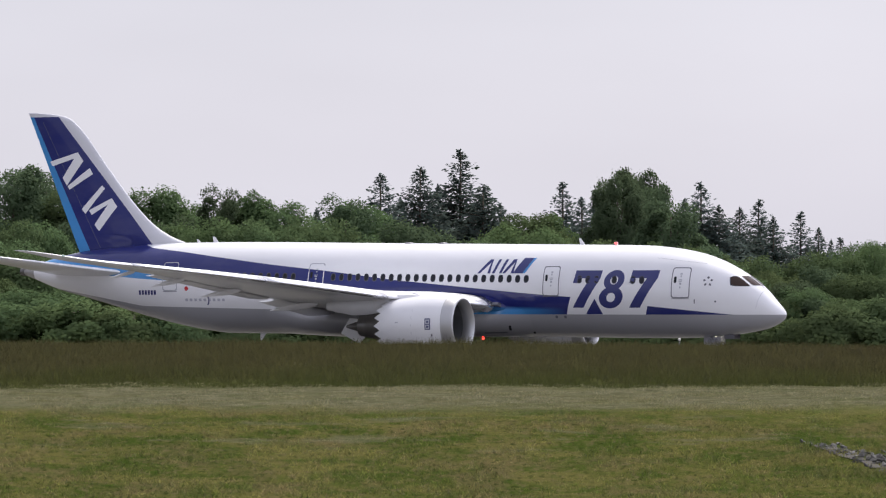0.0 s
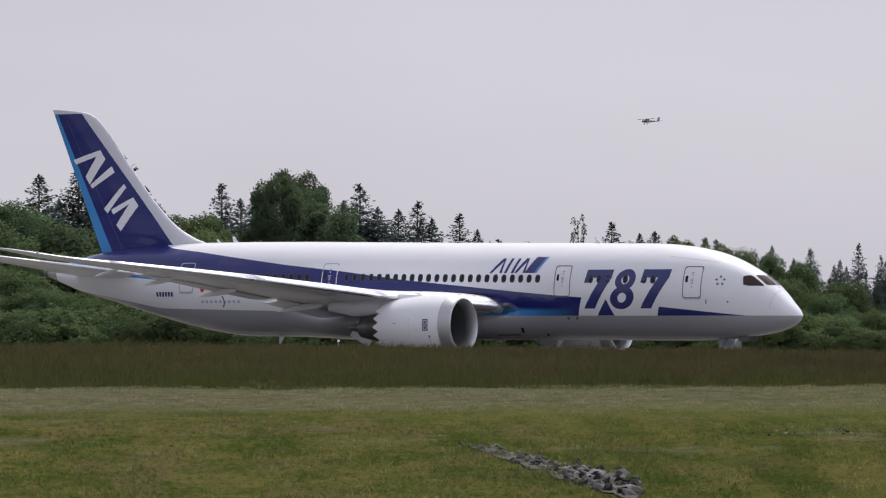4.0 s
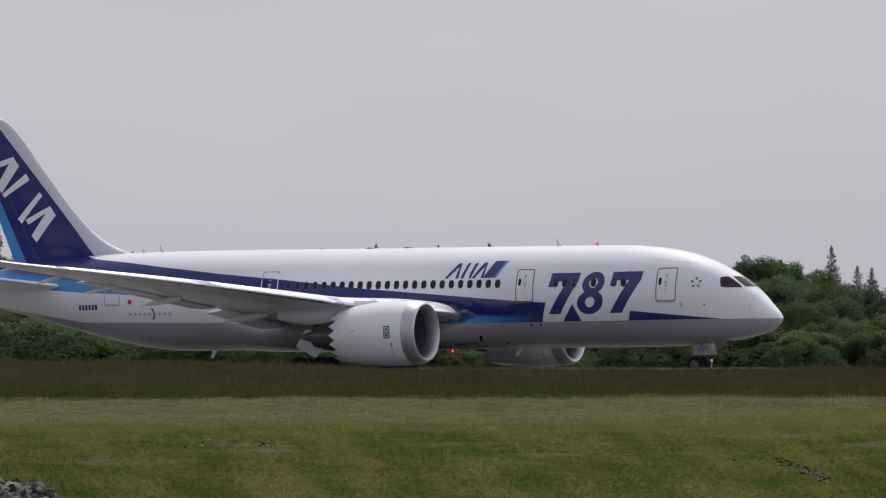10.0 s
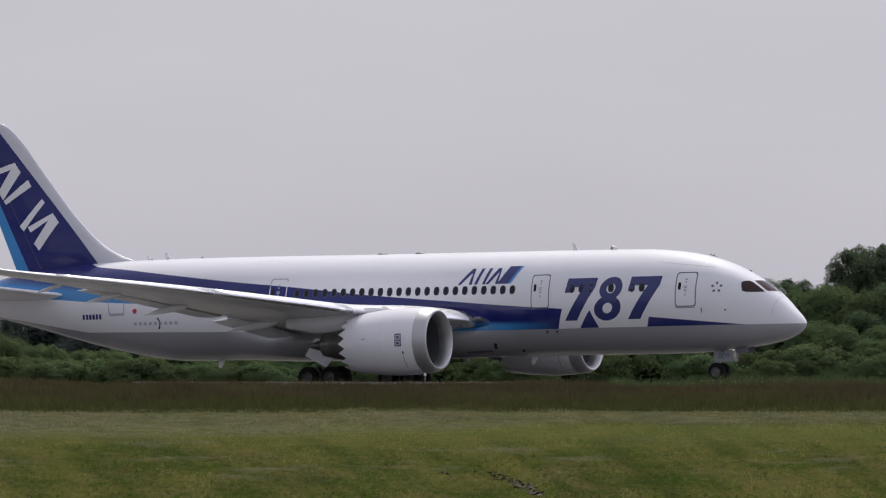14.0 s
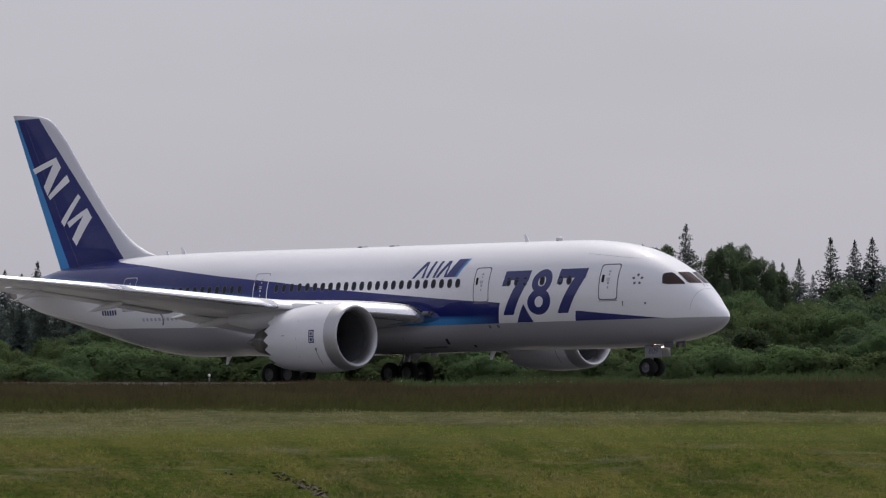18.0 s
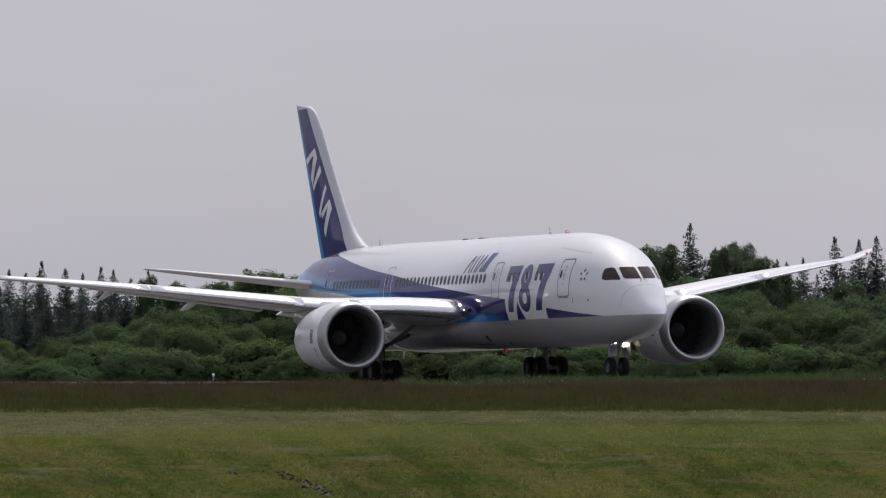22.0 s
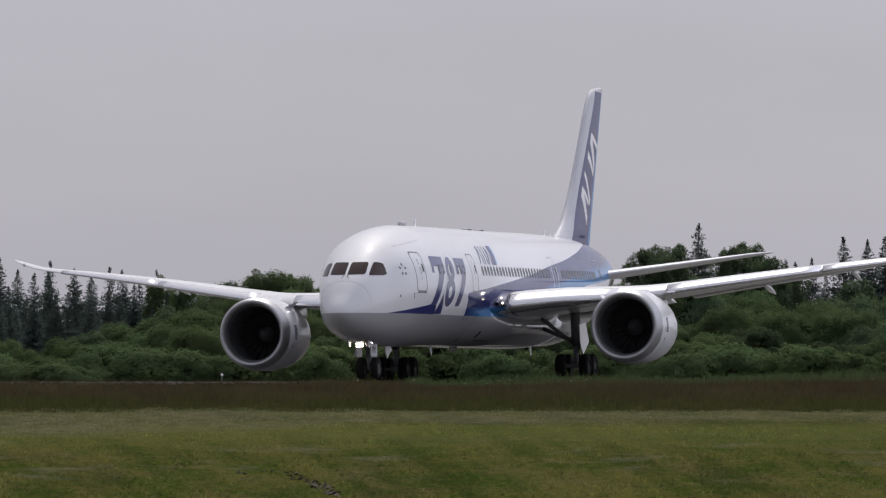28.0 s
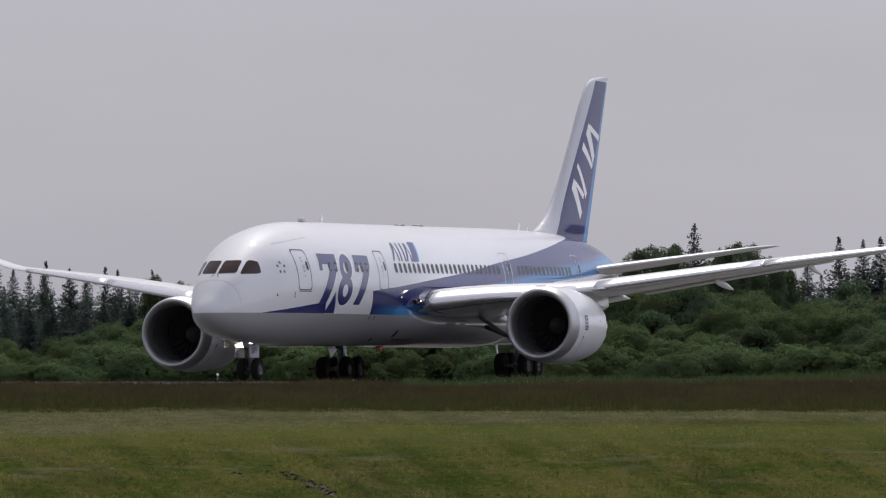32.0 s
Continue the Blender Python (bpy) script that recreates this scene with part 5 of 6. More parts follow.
for side in (-1, 1):
    st = [(y, WLE(y), WZ(y), WLE(y) - WTE(y), WT(y), WR(y)) for y in sorted(set(WY + list(np.linspace(2.2, 30, 24))))]
    wing = part("wing", wing_mesh(st, side, 0.02), WING_GREY, jet, "long swept pale grey wing with a raked tip")
    # bright leading edge in three lengths
    for y0, y1 in ((3.36, 8.6), (10.9, 18.0), (18.1, 25.4)):
        ring = []
        for y in np.linspace(y0, y1, 10):
            ch, t, tw = WLE(y) - WTE(y), WT(y), radians(WR(y))
            pts = [(a, b) for a, b in foil(60) if a < 0.095]
            up, lo = [p for p in pts if p[1] >= 0], [p for p in pts if p[1] < 0 and p[0] < 0.045]
            row = sorted(up, key=lambda p: -p[0]) + sorted(lo, key=lambda p: p[0])
            lip = 0.15 * max(0.25, 1 - (y - 3.6) / 8)
            ring.append([(WLE(y) + 0.05 - ch * (a * math.cos(tw) + b * t * math.sin(tw)), side * y, WZ(y) - ch * (a * math.sin(tw) - b * t * math.cos(tw) + nose_down(a, 0.02)) + (0.012 if b >= 0 else -0.012 - lip * a / 0.045)) for a, b in row])
        part("slat", ring_loft(ring), SLAT, wing, "bright white leading-edge slat")
    # flaps a little down
    for y0, y1, drop in ((3.3, 9.2, 4.0), (10.4, 19.5, 1.5)):
        rs = []
        for y in (y0, y1):
            ch = (WLE(y) - WTE(y)) * 0.17
            zz = WZ(y) - (WLE(y) - WTE(y)) * math.sin(radians(WR(y))) + 0.03
            c, s = math.cos(radians(drop + WR(y))), math.sin(radians(drop + WR(y)))
            rs.append([(WTE(y) + 0.35 * ch - ch * (a * c + b * 0.13 * s), side * y, zz - ch * (a * s - b * 0.13 * c)) for a, b in foil(8)])
        part("flap", ring_loft(rs), WING_GREY, wing)
    for y, ln in ((7.6, 3.6), (14.3, 3.0), (18.7, 2.5), (22.6, 1.9)):
        x0 = WTE(y) + ln * 0.62
        z0 = WZ(y) - (WLE(y) - WTE(y)) * 0.75 * math.sin(radians(WR(y))) - 0.14
        rr = []
        for i in range(13):
            u = i / 12
            r = max(0.012, 0.46 * u ** 0.42 * (1 - u) ** 0.85) * (ln / 3.6)
            rr.append([(x0 - ln * u, side * y + 0.62 * r * math.cos(t), z0 - 0.42 * u ** 1.2 + 1.1 * r * math.sin(t)) for t in [2 * math.pi * k / 14 for k in range(14)]])
        part("flap_fairing", ring_loft(rr), WING_GREY, wing, "canoe-shaped flap track fairing")
    part("tip_lamp", spun([(0, 0.10), (0.1, 0.08), (0.16, 0.02)], 10, "x", (WLE(28.6) - 0.1, side * 28.6, WZ(28.6)), True), RED if side > 0 else material("pale green lens", (0.55, 0.68, 0.62), 0.2), wing)
    # painted glove between the slat's end and the body
    ring = []
    for y in np.linspace(2.0, 3.4, 12):
        ch, t, tw = WLE(y) - WTE(y), WT(y) * 1.04, radians(WR(y))
        ahead = 0.07 + 1.5 * max(0.0, (3.3 - y) / 1.3) ** 2
        row = [(a, b) for a, b in foil(40) if b >= 0 and a < 0.30][::-1] + sorted([p for p in foil(40) if p[1] < 0 and p[0] < 0.30])
        ring.append([(WLE(y) + ahead * max(0.0, 1 - a / 0.3) - ch * (a * math.cos(tw) + b * t * math.sin(tw)), side * y, WZ(y) + 0.02 - ch * (a * math.sin(tw) - b * t * math.cos(tw) + nose_down(a, 0.02))) for a, b in row])
    part("wing_glove", ring_loft(ring, False, False), PAINT, wing, "painted fillet from the wing root into the body")
    # landing lamps, sunk into dark cans in the wing root
    for dy, dz in ((3.04, 3.77), (3.29, 3.80)):
        at = (-18.90, side * dy, dz)
        lamp = part("landing_lamp", spun([(-0.24, 0.01), (-0.24, 0.085), (0.10, 0.10), (0.12, 0.12), (0.08, 0.135), (-0.3, 0.15)], 20, "x", at), LINE, jet, "landing lamp in the wing root")
        part("lamp_lens", spun([(-0.20, 0.085), (-0.18, 0.06), (-0.175, 0.01)], 14, "x", at, True), WING_LAMP, lamp, "lit lamp lens")
    # tailplane
    ts = [(y, float(np.interp(y, [0.8, 9.0, 9.9], [-46.4, -53.7, -55.2])), float(np.interp(y, [0.8, 9.9], [5.72, 7.15])), float(np.interp(y, [0.8, 9.0, 9.9], [6.6, 2.45, 1.1])), 0.09, 0.0) for y in (0.8, 2, 4, 6, 8, 9.0, 9.5, 9.9)]
    part("tailplane", wing_mesh(ts, side), WHITE_PAINT, jet, "swept white tailplane")

# fin
FLE = pchip([6.6, 7.6, 7.95, 8.16, 8.92, 10.45, 13.32, 16.2, 16.5, 16.72, 16.84], [-43.2, -43.45, -43.8, -44.4, -45.85, -47.55, -49.95, -52.40, -52.9, -53.8, -55.2])
FTE = lambda z: -51.88 - 0.4187 * (z - 7.1)
rings = []
for z in [6.6, 7.1, 7.4] + [7.6 + 0.08 * i for i in range(30)] + [10.2, 10.7, 11.3, 12, 12.7, 13.32, 14.2, 15, 15.8, 16.2, 16.4, 16.55, 16.68, 16.78, 16.84]:
    le, ch = FLE(z), FLE(z) - FTE(z)
    thick = min(0.125, 0.92 / ch)
    rings.append([(le - ch * a, ch * thick * (b if b > 0 else b / 0.8), z) for a, b in foil(28)])
fin = part("fin", ring_loft(rings), FIN, jet, "navy swept fin with white leading edge and azure trailing edge")


def on_fin(name, poly, side, mat, lift=0.008, label=""):
    bm = bmesh.new()
    bm.faces.new([bm.verts.new((p[0], 0, p[1])) for p in poly])
    for axis in ((1, 0, 0), (0, 0, 1)):
        for c in np.arange(-56, 18, 0.3):
            bmesh.ops.bisect_plane(bm, geom=bm.verts[:] + bm.edges[:] + bm.faces[:], plane_co=Vector(axis) * float(c), plane_no=axis)
    for v in bm.verts:
        ch = FLE(v.co.z) - FTE(v.co.z)
        a = min(max((FLE(v.co.z) - v.co.x) / ch, 0.001), 1)
        b = 5 * (0.2969 * a**0.5 - 0.126 * a - 0.3516 * a**2 + 0.2843 * a**3 - 0.1036 * a**4)
        v.co.y = side * (ch * min(0.125, 0.92 / ch) * b + lift)
    return part(name, bm, mat, fin, label)


for s in (-1, 1):
    # two white chevrons with a pair of bars between them, down the fin
    fp = lambda u, w: (-55.96 + 0.0427 * u, 16.84 - 0.0384 * w)
    for kind, pts in (("fin_chevron", [(40, 87), (94, 71), (104, 87), (72, 130), (64, 116), (87, 82), (45, 95)]), ("fin_bar", [(73, 131), (116, 99), (122, 110), (77, 137)]),
                      ("fin_bar", [(100, 172), (139, 130), (144, 136), (107, 180)]), ("fin_chevron", [(114, 174), (157, 153), (167, 168), (133, 211), (124, 200), (150, 164), (119, 182)])):
        on_fin(kind, [fp(u, w) for u, w in pts], s, WHITE_PAINT, label="plain white mark")
    on_fin("rudder_seam", [(FTE(7.6) + 1.9, 7.6), (FTE(16.2) + 0.95, 16.2), (FTE(16.2) + 0.92, 16.2), (FTE(7.6) + 1.87, 7.6)], s, LINE, 0.004)
part("exhaust_cone", spun([(-56.0, 0.30), (-56.55, 0.24), (-56.5, 0.18), (-56.1, 0.18)], 20, "x", (0, 0, 5.99), True), DARK_METAL, fuselage, "dark tail exhaust cone")


# ---- engines ----
PLATE, PALE = plain_paint("plate navy", (0.03, 0.04, 0.13), 0.4, 0.05), plain_paint("plate pale grey", (0.5, 0.51, 0.55), 0.4, 0.05)
EY, EZ = 9.81, 2.44
COWL = pchip([-18.55, -19.0, -19.8, -20.6, -21.6, -22.6, -23.4], [1.81, 1.85, 1.90, 1.90, 1.84, 1.74, 1.62])
for side in (-1, 1):
    c = (0, side * EY, EZ)
    # cowl, with a wavy tail edge
    bm = spun([(x, COWL(x)) for x in (-18.95, -19.4, -19.8, -20.2, -20.6, -21.1, -21.6, -22.1, -22.6, -23.0, -23.4)], 144, "x", c)
    for v in [v for v in bm.verts if abs(v.co.x + 23.4) < 1e-3]:
        a = math.atan2(v.co.z - EZ, v.co.y - c[1])
        k = abs(((a / (2 * math.pi) * 18) % 1) - 0.5) * 2
        v.co.x -= 0.45 * k
        r = 1 - 0.07 * k
        v.co.y, v.co.z = c[1] + (v.co.y - c[1]) * r, EZ + (v.co.z - EZ) * r
    nacelle = part("engine_nacelle", bm, WHITE_PAINT, jet, "large white engine nacelle with a scalloped tail edge")
    nacelle.matrix_basis = Matrix.Translation((-23.4, 0, EZ)) @ pose(0, 0, 0, 0, -1.1) @ Matrix.Translation((23.4, 0, -EZ))
    lip = [(-18.9, 1.40), (-18.65, 1.405), (-18.42, 1.44), (-18.28, 1.495), (-18.19, 1.555), (-18.15, 1.615), (-18.17, 1.67), (-18.24, 1.72), (-18.36, 1.765), (-18.55, 1.81), (-18.75, 1.834), (-18.94, 1.848)]
    part("inlet_lip", spun(lip, 96, "x", c), SILVER, nacelle, "satin bare metal inlet lip")
    part("inlet_liner", spun([(-18.9, 1.40), (-19.6, 1.41), (-20.9, 1.42)], 64, "x", c), LINER, nacelle)
    part("fan_backing", spun([(-20.95, 1.42), (-20.97, 0.02)], 48, "x", c), BLADE, nacelle)
    part("spinner", spun([(-19.95, 0.01), (-20.0, 0.08), (-20.3, 0.24), (-20.75, 0.42)], 28, "x", c), LINER, nacelle)
    bm = bmesh.new()
    grid = []
    for j in range(6):
        r = 0.40 + 0.20 * j
        tw = 0.12 * math.sin(r * 2)
        grid.append([bm.verts.new((dx, r * math.cos(da + tw), r * math.sin(da + tw))) for da, dx in ((-0.145, 0.0), (0.0, 0.13), (0.145, 0.22))])
    for p, q in zip(grid, grid[1:]):
        for i in range(2):
            bm.faces.new((p[i], p[i + 1], q[i + 1], q[i]))
    blade = part("fan_blade", bm, BLADE, nacelle, "dark wide fan blade", at=pose(-20.92, c[1], EZ))
    for i in range(1, 20):
        again(blade, pose(-20.92, c[1], EZ, 18 * i))
    part("bypass_duct", spun([(-23.3, 1.50), (-21.5, 1.55), (-21.5, 1.0)], 48, "x", c), LINER, nacelle)
    core = part("core_cowl", spun([(-21.6, 1.10), (-23.4, 1.05), (-24.6, 0.82), (-25.5, 0.62), (-25.45, 0.56), (-24.9, 0.55)], 40, "x", c), DARK_METAL, nacelle, "dark exhaust cowl")
    part("exhaust_plug", spun([(-24.9, 0.42), (-25.6, 0.36), (-26.5, 0.10), (-26.6, 0.01)], 28, "x", c), DARK_METAL, core)
    # pylon
    rg2 = []
    for x, z0, z1, w in ((-20.2, 4.05, 4.28, 0.12), (-21.2, 3.9, 4.40, 0.34), (-22.6, 3.7, 4.46, 0.42), (-24.2, 3.2, 4.34, 0.38), (-26.0, 3.1, 4.1, 0.30), (-28.0, 3.45, 3.95, 0.12)):
        rg2.append([(x, c[1] + w, z0), (x, c[1] + w * 0.8, z1), (x, c[1] - w * 0.8, z1), (x, c[1] - w, z0)])
    bm = ring_loft(rg2)
    bmesh.ops.bevel(bm, geom=bm.edges[:], offset=0.06, segments=2, affect="EDGES")
    part("pylon", bm, WHITE_PAINT, jet, "white engine pylon under the wing")
    # inboard strake
    s = -side
    part("strake", ring_loft([[(-19.6, c[1] + s * 1.30, EZ + 1.30), (-21.0, c[1] + s * 1.28, EZ + 1.30), (-21.0, c[1] + s * 1.24, EZ + 1.34)], [(-20.3, c[1] + s * 1.72, EZ + 1.66), (-20.9, c[1] + s * 1.72, EZ + 1.66), (-20.9, c[1] + s * 1.70, EZ + 1.68)]]), WHITE_PAINT, nacelle, smooth=False)
    # plain maker's plate: dark panel with two pale bars
    def on_cowl(name, x0, x1, z0, z1, mat, lift, sd, parent=nacelle):
        bm = bmesh.new()
        for i in range(6):
            q = []
            for x, z in ((x0, z0 + (z1 - z0) * i / 6), (x1, z0 + (z1 - z0) * i / 6), (x1, z0 + (z1 - z0) * (i + 1) / 6), (x0, z0 + (z1 - z0) * (i + 1) / 6)):
                r = COWL(x) + lift
                q.append(bm.verts.new((x, c[1] + sd * (r * r - (z - EZ) ** 2) ** 0.5, z)))
            bm.faces.new(q)
        return part(name, bm, mat, parent)
    for sd in (-1, 1):
        plate = on_cowl("plate", -20.02, -19.62, 2.14, 2.86, PLATE, 0.01, sd)
        on_cowl("plate_mark", -19.96, -19.68, 2.52, 2.79, PALE, 0.016, sd, plate)
        on_cowl("plate_mark", -19.90, -19.74, 2.58, 2.72, PLATE, 0.022, sd, plate)
        on_cowl("plate_mark", -19.96, -19.68, 2.2, 2.46, PALE, 0.016, sd, plate)
        on_cowl("plate_mark", -19.90, -19.74, 2.26, 2.40, PLATE, 0.022, sd, plate)
        on_cowl("latch_mark", -19.62, -19.52, 1.72, 1.86, LINE, 0.01, sd)
        on_cowl("latch_seam", -19.60, -19.57, 0.95, 1.72, LINE, 0.01, sd)
        on_cowl("cowl_seam", -21.02, -21.0, 0.95, 3.9, DOOR_GREY, 0.006, sd)
        on_cowl("cowl_vent", -22.2, -21.95, 2.60, 2.66, DOOR_GREY, 0.01, sd)


# ---- landing gear ----
def rim_for(r, w):
    bm = spun([(-w * 0.46, r * 0.56), (-w * 0.30, r * 0.50), (-w * 0.22, r * 0.25), (-w * 0.40, r * 0.18), (-w * 0.42, 0.01)], 24, "y")
    b2 = spun([(w * 0.46, r * 0.56), (w * 0.30, r * 0.50), (w * 0.22, r * 0.25), (w * 0.40, r * 0.18), (w * 0.42, 0.01)], 24, "y")
    me = bpy.data.meshes.new("t")
    b2.to_mesh(me)
    bm.from_mesh(me)
    b2.free()
    bpy.data.meshes.remove(me)
    for i in range(8):
        a = 2 * math.pi * i / 8
        for sg in (-1, 1):
            tube((r * 0.36 * math.cos(a), sg * w * 0.20, r * 0.36 * math.sin(a)), (r * 0.36 * math.cos(a), sg * w * 0.30, r * 0.36 * math.sin(a)), r * 0.05, r * 0.05, 6, bm)
    return bm


WHEELS = []
HUB = plain_paint("dull hub metal", (0.085, 0.085, 0.088), 0.6, 0.4, 0.0)


def wheel_with_rim(r, w, parent, x, y):
    """Tyre and rim in one turning part."""
    bm = spun([(-w / 2, r * 0.55), (-w / 2, r * 0.80), (-w * 0.44, r * 0.93), (-w * 0.25, r), (w * 0.25, r), (w * 0.44, r * 0.93), (w / 2, r * 0.80), (w / 2, r * 0.55)], 32, "y")
    me = bpy.data.meshes.new("t")
    rb = rim_for(r, w)
    rb.to_mesh(me)
    rb.free()
    k = len(bm.faces)
    bm.from_mesh(me)
    bm.faces.ensure_lookup_table()
    for f in bm.faces[k:]:
        f.material_index = 1
    bpy.data.meshes.remove(me)
    ob = part("wheel", bm, [RUBBER, HUB], parent, "black tyre on a dull grey rim", at=pose(x, y, r))
    WHEELS.append((ob, x, y, r))
    return ob


for side in (-1, 1):
    y = side * 4.9
    strut = part("main_gear", tube((-28.2, y, 0.62), (-28.2, y, 1.9), 0.15, 0.15, 16, tube((-28.2, y, 1.7), (-27.9, y * 1.01, 3.7), 0.24, 0.27, 16)), STEEL, jet, "grey main gear leg with a four-wheel bogie")
    part("drag_brace", tube((-28.1, y, 1.75), (-26.4, y * 0.72, 3.1), 0.10), STEEL, strut)
    part("side_brace", tube((-28.1, y, 1.9), (-28.3, y * 0.50, 2.9), 0.11), STEEL, strut)
    part("torque_link", tube((-28.45, y, 0.8), (-28.75, y, 1.2), 0.05, 0.06, 8, tube((-28.75, y, 1.2), (-28.4, y, 1.7), 0.06, 0.05, 8)), STEEL, strut)
    part("bogie_beam", box((1.75, 0.24, 0.26), (-28.2, y, 0.64), 0.05), STEEL, strut)
    for x in (-28.2 + 0.73, -28.2 - 0.73):
        part("axle", tube((x, y - 0.62, 0.63), (x, y + 0.62, 0.63), 0.09), STEEL, strut)
        for dy in (-0.64, 0.64):
            wheel_with_rim(0.635, 0.46, strut, x, y + dy)
    outline = [(-28.6, 2.9), (-27.15, 2.78), (-27.25, 1.9), (-27.9, 1.21), (-29.25, 1.9)]
    d = ring_loft([[(px, y + side * (0.40 + k), pz) for px, pz in outline] for k in (0.0, 0.05)])
    part("gear_door", d, WHITE_PAINT, strut, "white gear leg door", smooth=False)
    part("hose", tube((-28.0, y + 0.2, 0.75), (-28.0, y + 0.22, 1.9), 0.025), RUBBER, strut)

DOOR_PALE = plain_paint("pale grey enamel", (0.27, 0.275, 0.31), 0.5, 0.2)
nose_leg = part("nose_gear", tube((-5.4, 0, 0.5), (-5.4, 0, 1.2), 0.09, 0.09, 14, tube((-5.4, 0, 1.1), (-5.25, 0, 2.3), 0.13, 0.14, 14)), STEEL, jet, "grey nose gear leg with two wheels")
part("axle", tube((-5.4, -0.36, 0.5), (-5.4, 0.36, 0.5), 0.07), STEEL, nose_leg)
part("drag_brace", tube((-5.38, 0, 1.2), (-4.1, 0, 2.1), 0.07), STEEL, nose_leg)
part("torque_link", tube((-5.6, 0, 0.65), (-5.8, 0, 0.95), 0.04, 0.04, 8, tube((-5.8, 0, 0.95), (-5.52, 0, 1.25), 0.04, 0.04, 8)), STEEL, nose_leg)
for dy in (-0.36, 0.36):
    wheel_with_rim(0.51, 0.36, nose_leg, -5.4, dy)
for s in (-1, 1):
    dr = part("gear_door", box((1.18, 0.05, 0.66), (-4.97, s * 0.38, 1.39), 0.02), DOOR_PALE, nose_leg, "pale grey nose gear door with dark numerals", smooth=False)
    sign = bpy.data.curves.new("door_number", "FONT")
    sign.body, sign.size, sign.align_x, sign.align_y, sign.extrude, sign.shear = "809", 0.46, "CENTER", "CENTER", 0.004, 0.15
    text = new("door_number", sign)
    me = bpy.data.meshes.new_from_object(text)
    bpy.data.objects.remove(text)
    me.materials.append(LINE)
    digits = new("door_number", me)
    digits.parent, digits.matrix_basis = dr, pose(-4.95, s * 0.411, 1.39, 90, 0, 0 if s < 0 else 180)
    part("forward_door", box((0.7, 0.04, 0.32), (-3.75, s * 0.5, 1.72), 0.015), LINE, nose_leg, smooth=False)
    can = part("taxi_lamp", spun([(0.02, 0.18), (0.12, 0.19), (0.11, 0.21), (-0.16, 0.14)], 20, "x", (-5.05, s * 0.24, 1.70), True), LINE, nose_leg, "taxi lamp on the nose leg")
    part("lamp_lens", spun([(0.03, 0.15), (0.05, 0.09), (0.055, 0.01)], 18, "x", (-5.05, s * 0.24, 1.70), True), LAMP, can, "lit lamp lens")


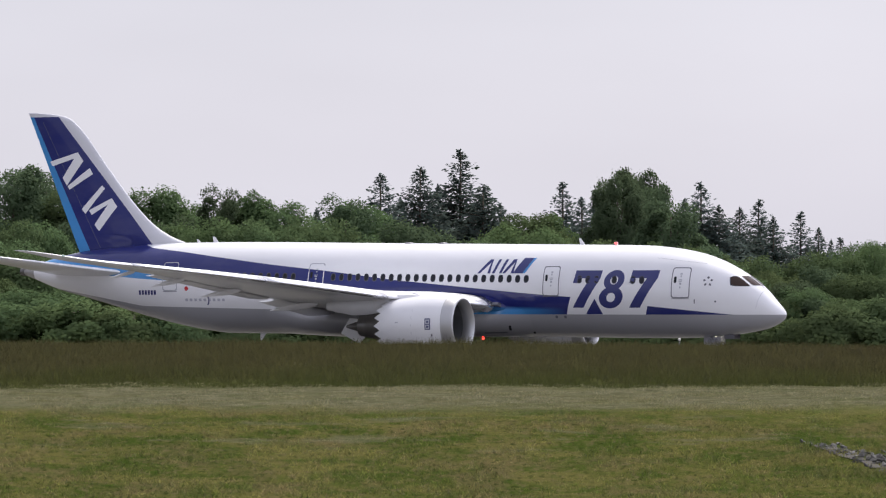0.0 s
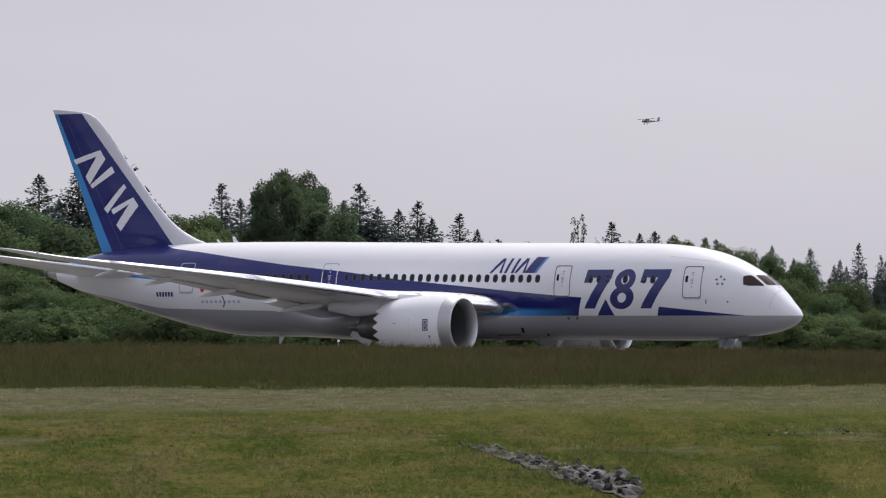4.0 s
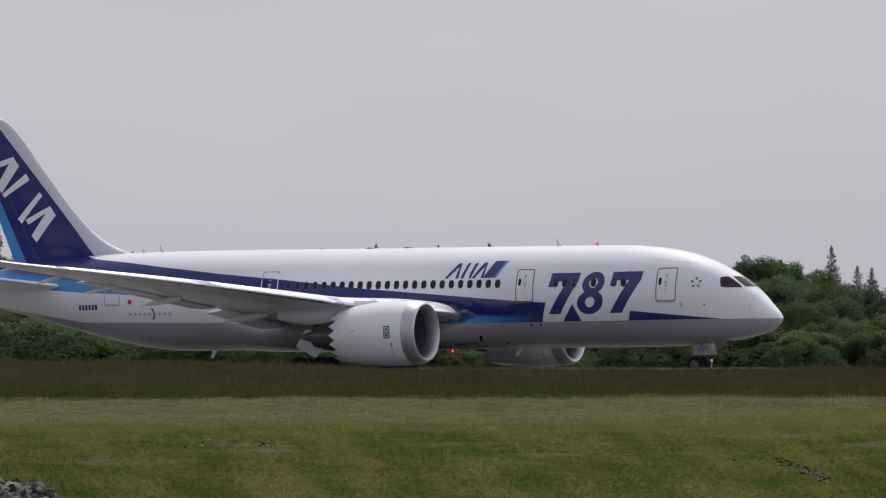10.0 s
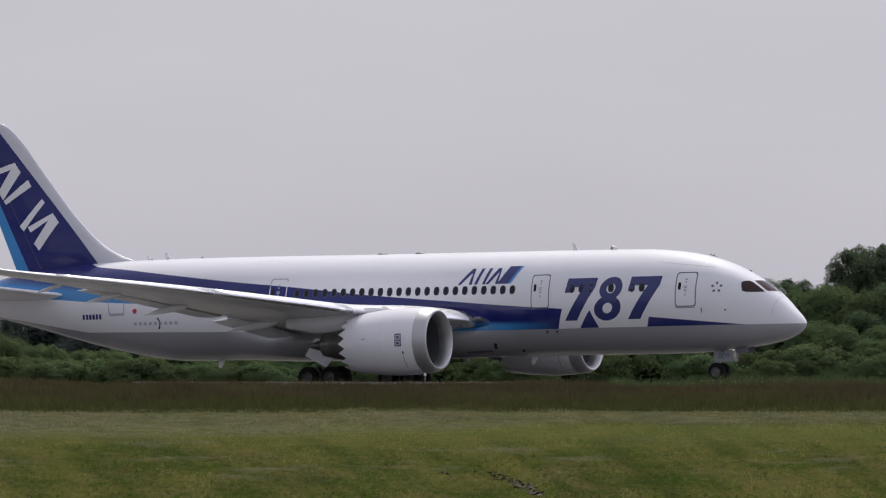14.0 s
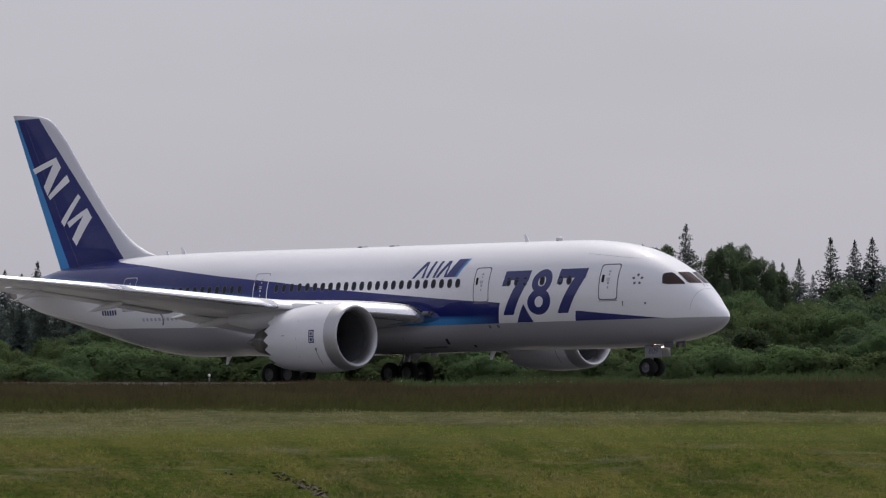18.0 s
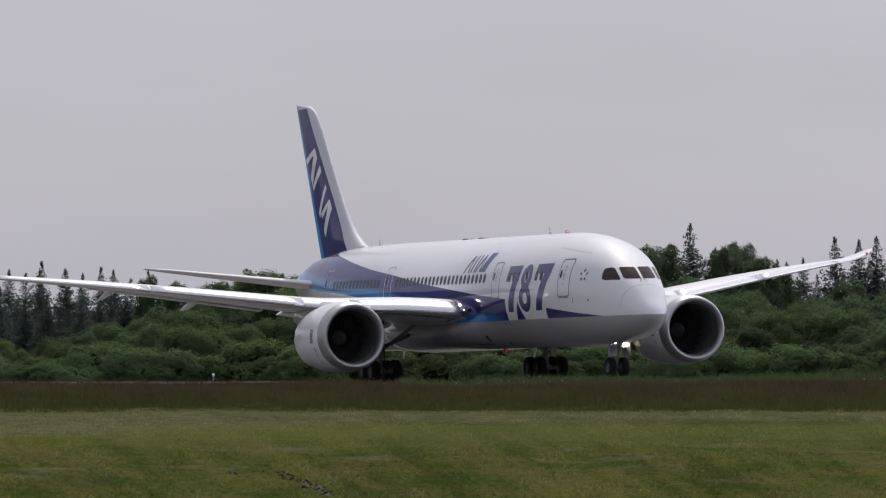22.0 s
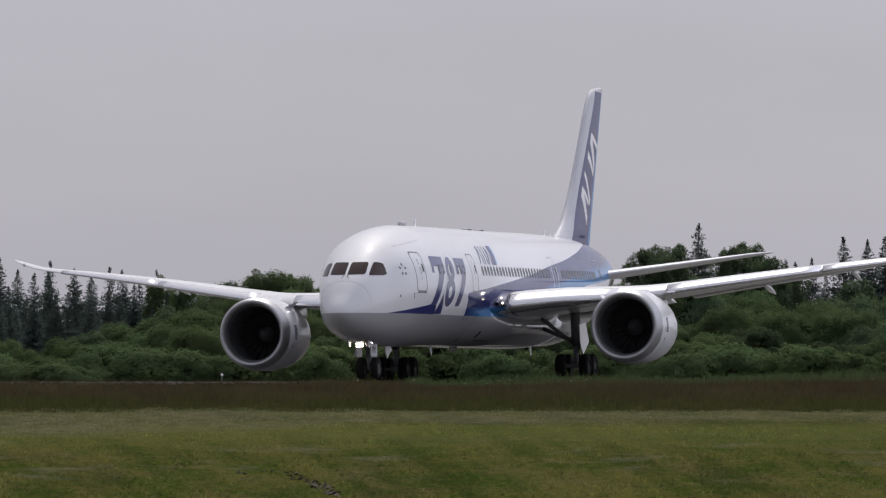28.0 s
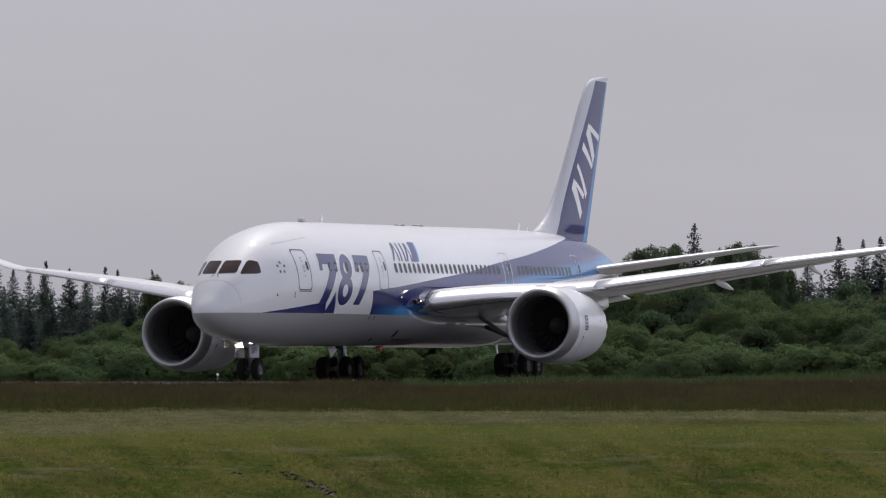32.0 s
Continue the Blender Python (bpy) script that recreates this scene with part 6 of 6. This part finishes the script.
# ---- light aeroplane in the sky ----
def small_plane():
    base = tagged(new("light_aeroplane"), "distant grey high-wing light aeroplane in flight", "aeroplane")
    # dark paint lifted to a pale grey that stands in for haze
    dark = plain_paint("far plane paint", (0.34, 0.34, 0.38), 0.5)
    part("fuselage", ring_loft([[(x, w * math.cos(t), z + h * math.sin(t)) for t in [2 * math.pi * k / 14 for k in range(14)]] for x, w, h, z in ((2.2, 0.1, 0.1, 0), (1.9, 0.45, 0.42, 0), (0.9, 0.55, 0.62, 0.1), (-0.6, 0.55, 0.66, 0.15), (-2.0, 0.35, 0.4, 0.1), (-5.2, 0.1, 0.14, 0.2))]), dark, base)
    part("wing", ring_loft([[(0.9 - 1.5 * a, y, 0.82 + 1.5 * 0.12 * b) for a, b in foil(6)] for y in (-5.4, -3, 0, 3, 5.4)]), dark, base)
    part("tailplane", ring_loft([[(-4.5 - 0.9 * a, y, 0.3 + 0.9 * 0.1 * b) for a, b in foil(6)] for y in (-1.7, 0, 1.7)]), dark, base)
    part("fin", ring_loft([[(-4.2 - 0.25 * (z - 0.3) - 1.0 * a, 0.08 * b, z) for a, b in foil(6)] for z in (0.3, 1.0, 1.6)]), dark, base)
    for s in (-1, 1):
        part("strut", tube((0.4, s * 0.5, -0.3), (0.4, s * 2.6, 0.8), 0.05), dark, base)
        part("wheel", spun([(-0.08, 0.02), (-0.08, 0.2), (0.08, 0.2), (0.08, 0.02)], 12, "y", (0.5, s * 1.1, -1.0)), RUBBER, base)
        part("gear_leg", tube((0.5, s * 0.3, -0.35), (0.5, s * 1.1, -1.0), 0.04), dark, base)
    return base


flyer = small_plane()


def motions():
    rows, track, gone = [], [], 0.0
    for t, x, y, z, head, lean, up in TAXI:
        a = radians(head)
        fwd = Vector((math.cos(a), -math.sin(a), math.tan(radians(up)))).normalized()
        left = Vector((math.sin(a), math.cos(a), math.sin(radians(lean))))
        left = (left - fwd * left.dot(fwd)).normalized()
        m = Matrix((fwd, left, fwd.cross(left))).transposed().to_4x4()
        m.translation = (x, y, z)
        rows.append((t, m))
        track.append((t, x, y, a))
    walk(jet, rows)
    ts = np.arange(0, 32.01, 0.1)
    tt = [r[0] for r in track]
    xs, ys, hs = (np.interp(ts, tt, [r[i] for r in track]) for i in (1, 2, 3))
    for ob, bx, by, r in WHEELS:
        px, py = xs + bx * np.cos(hs) + by * np.sin(hs), ys - bx * np.sin(hs) + by * np.cos(hs)
        along = np.concatenate([[0], np.cumsum(np.diff(px) * np.cos(hs[1:]) - np.diff(py) * np.sin(hs[1:]))])
        walk(ob, [(float(t), pose(bx, by, r, 0, math.degrees(d / r), 0)) for t, d in zip(ts, along)])
    # the beacons turn once in 1.414 s, and face the stand as they flash
    ts = np.arange(0, 32.01, 0.1)
    for ob, bx, bz in BEACONS:
        turning = []
        for t in ts:
            x, y, a = (float(np.interp(t, tt, [r[i] for r in track])) for i in (1, 2, 3))
            px, py = x + bx * math.cos(a), y - bx * math.sin(a)
            facing = math.degrees(math.atan2(-py, -px) + a)
            turning.append((float(t), pose(bx, 0, bz, 0, 0, facing + 360 * (t - 0.03) / 1.414)))
        walk(ob, turning)
    sky_rows = []
    for t, az, el in ((0.0, 7.95, 2.27), (2.5, 6.55, 2.29), (5.5, 4.80, 2.31), (7.5, 3.52, 2.35), (12.0, 0.7, 2.42), (20.0, -4.5, 2.5), (32.0, -12.0, 2.6)):
        r = 2000.0
        sky_rows.append((t, pose(r * math.sin(radians(az)), r * math.cos(radians(az)), EYE + r * math.tan(radians(el)), 0, 0, 205)))
    walk(flyer, sky_rows)


motions()
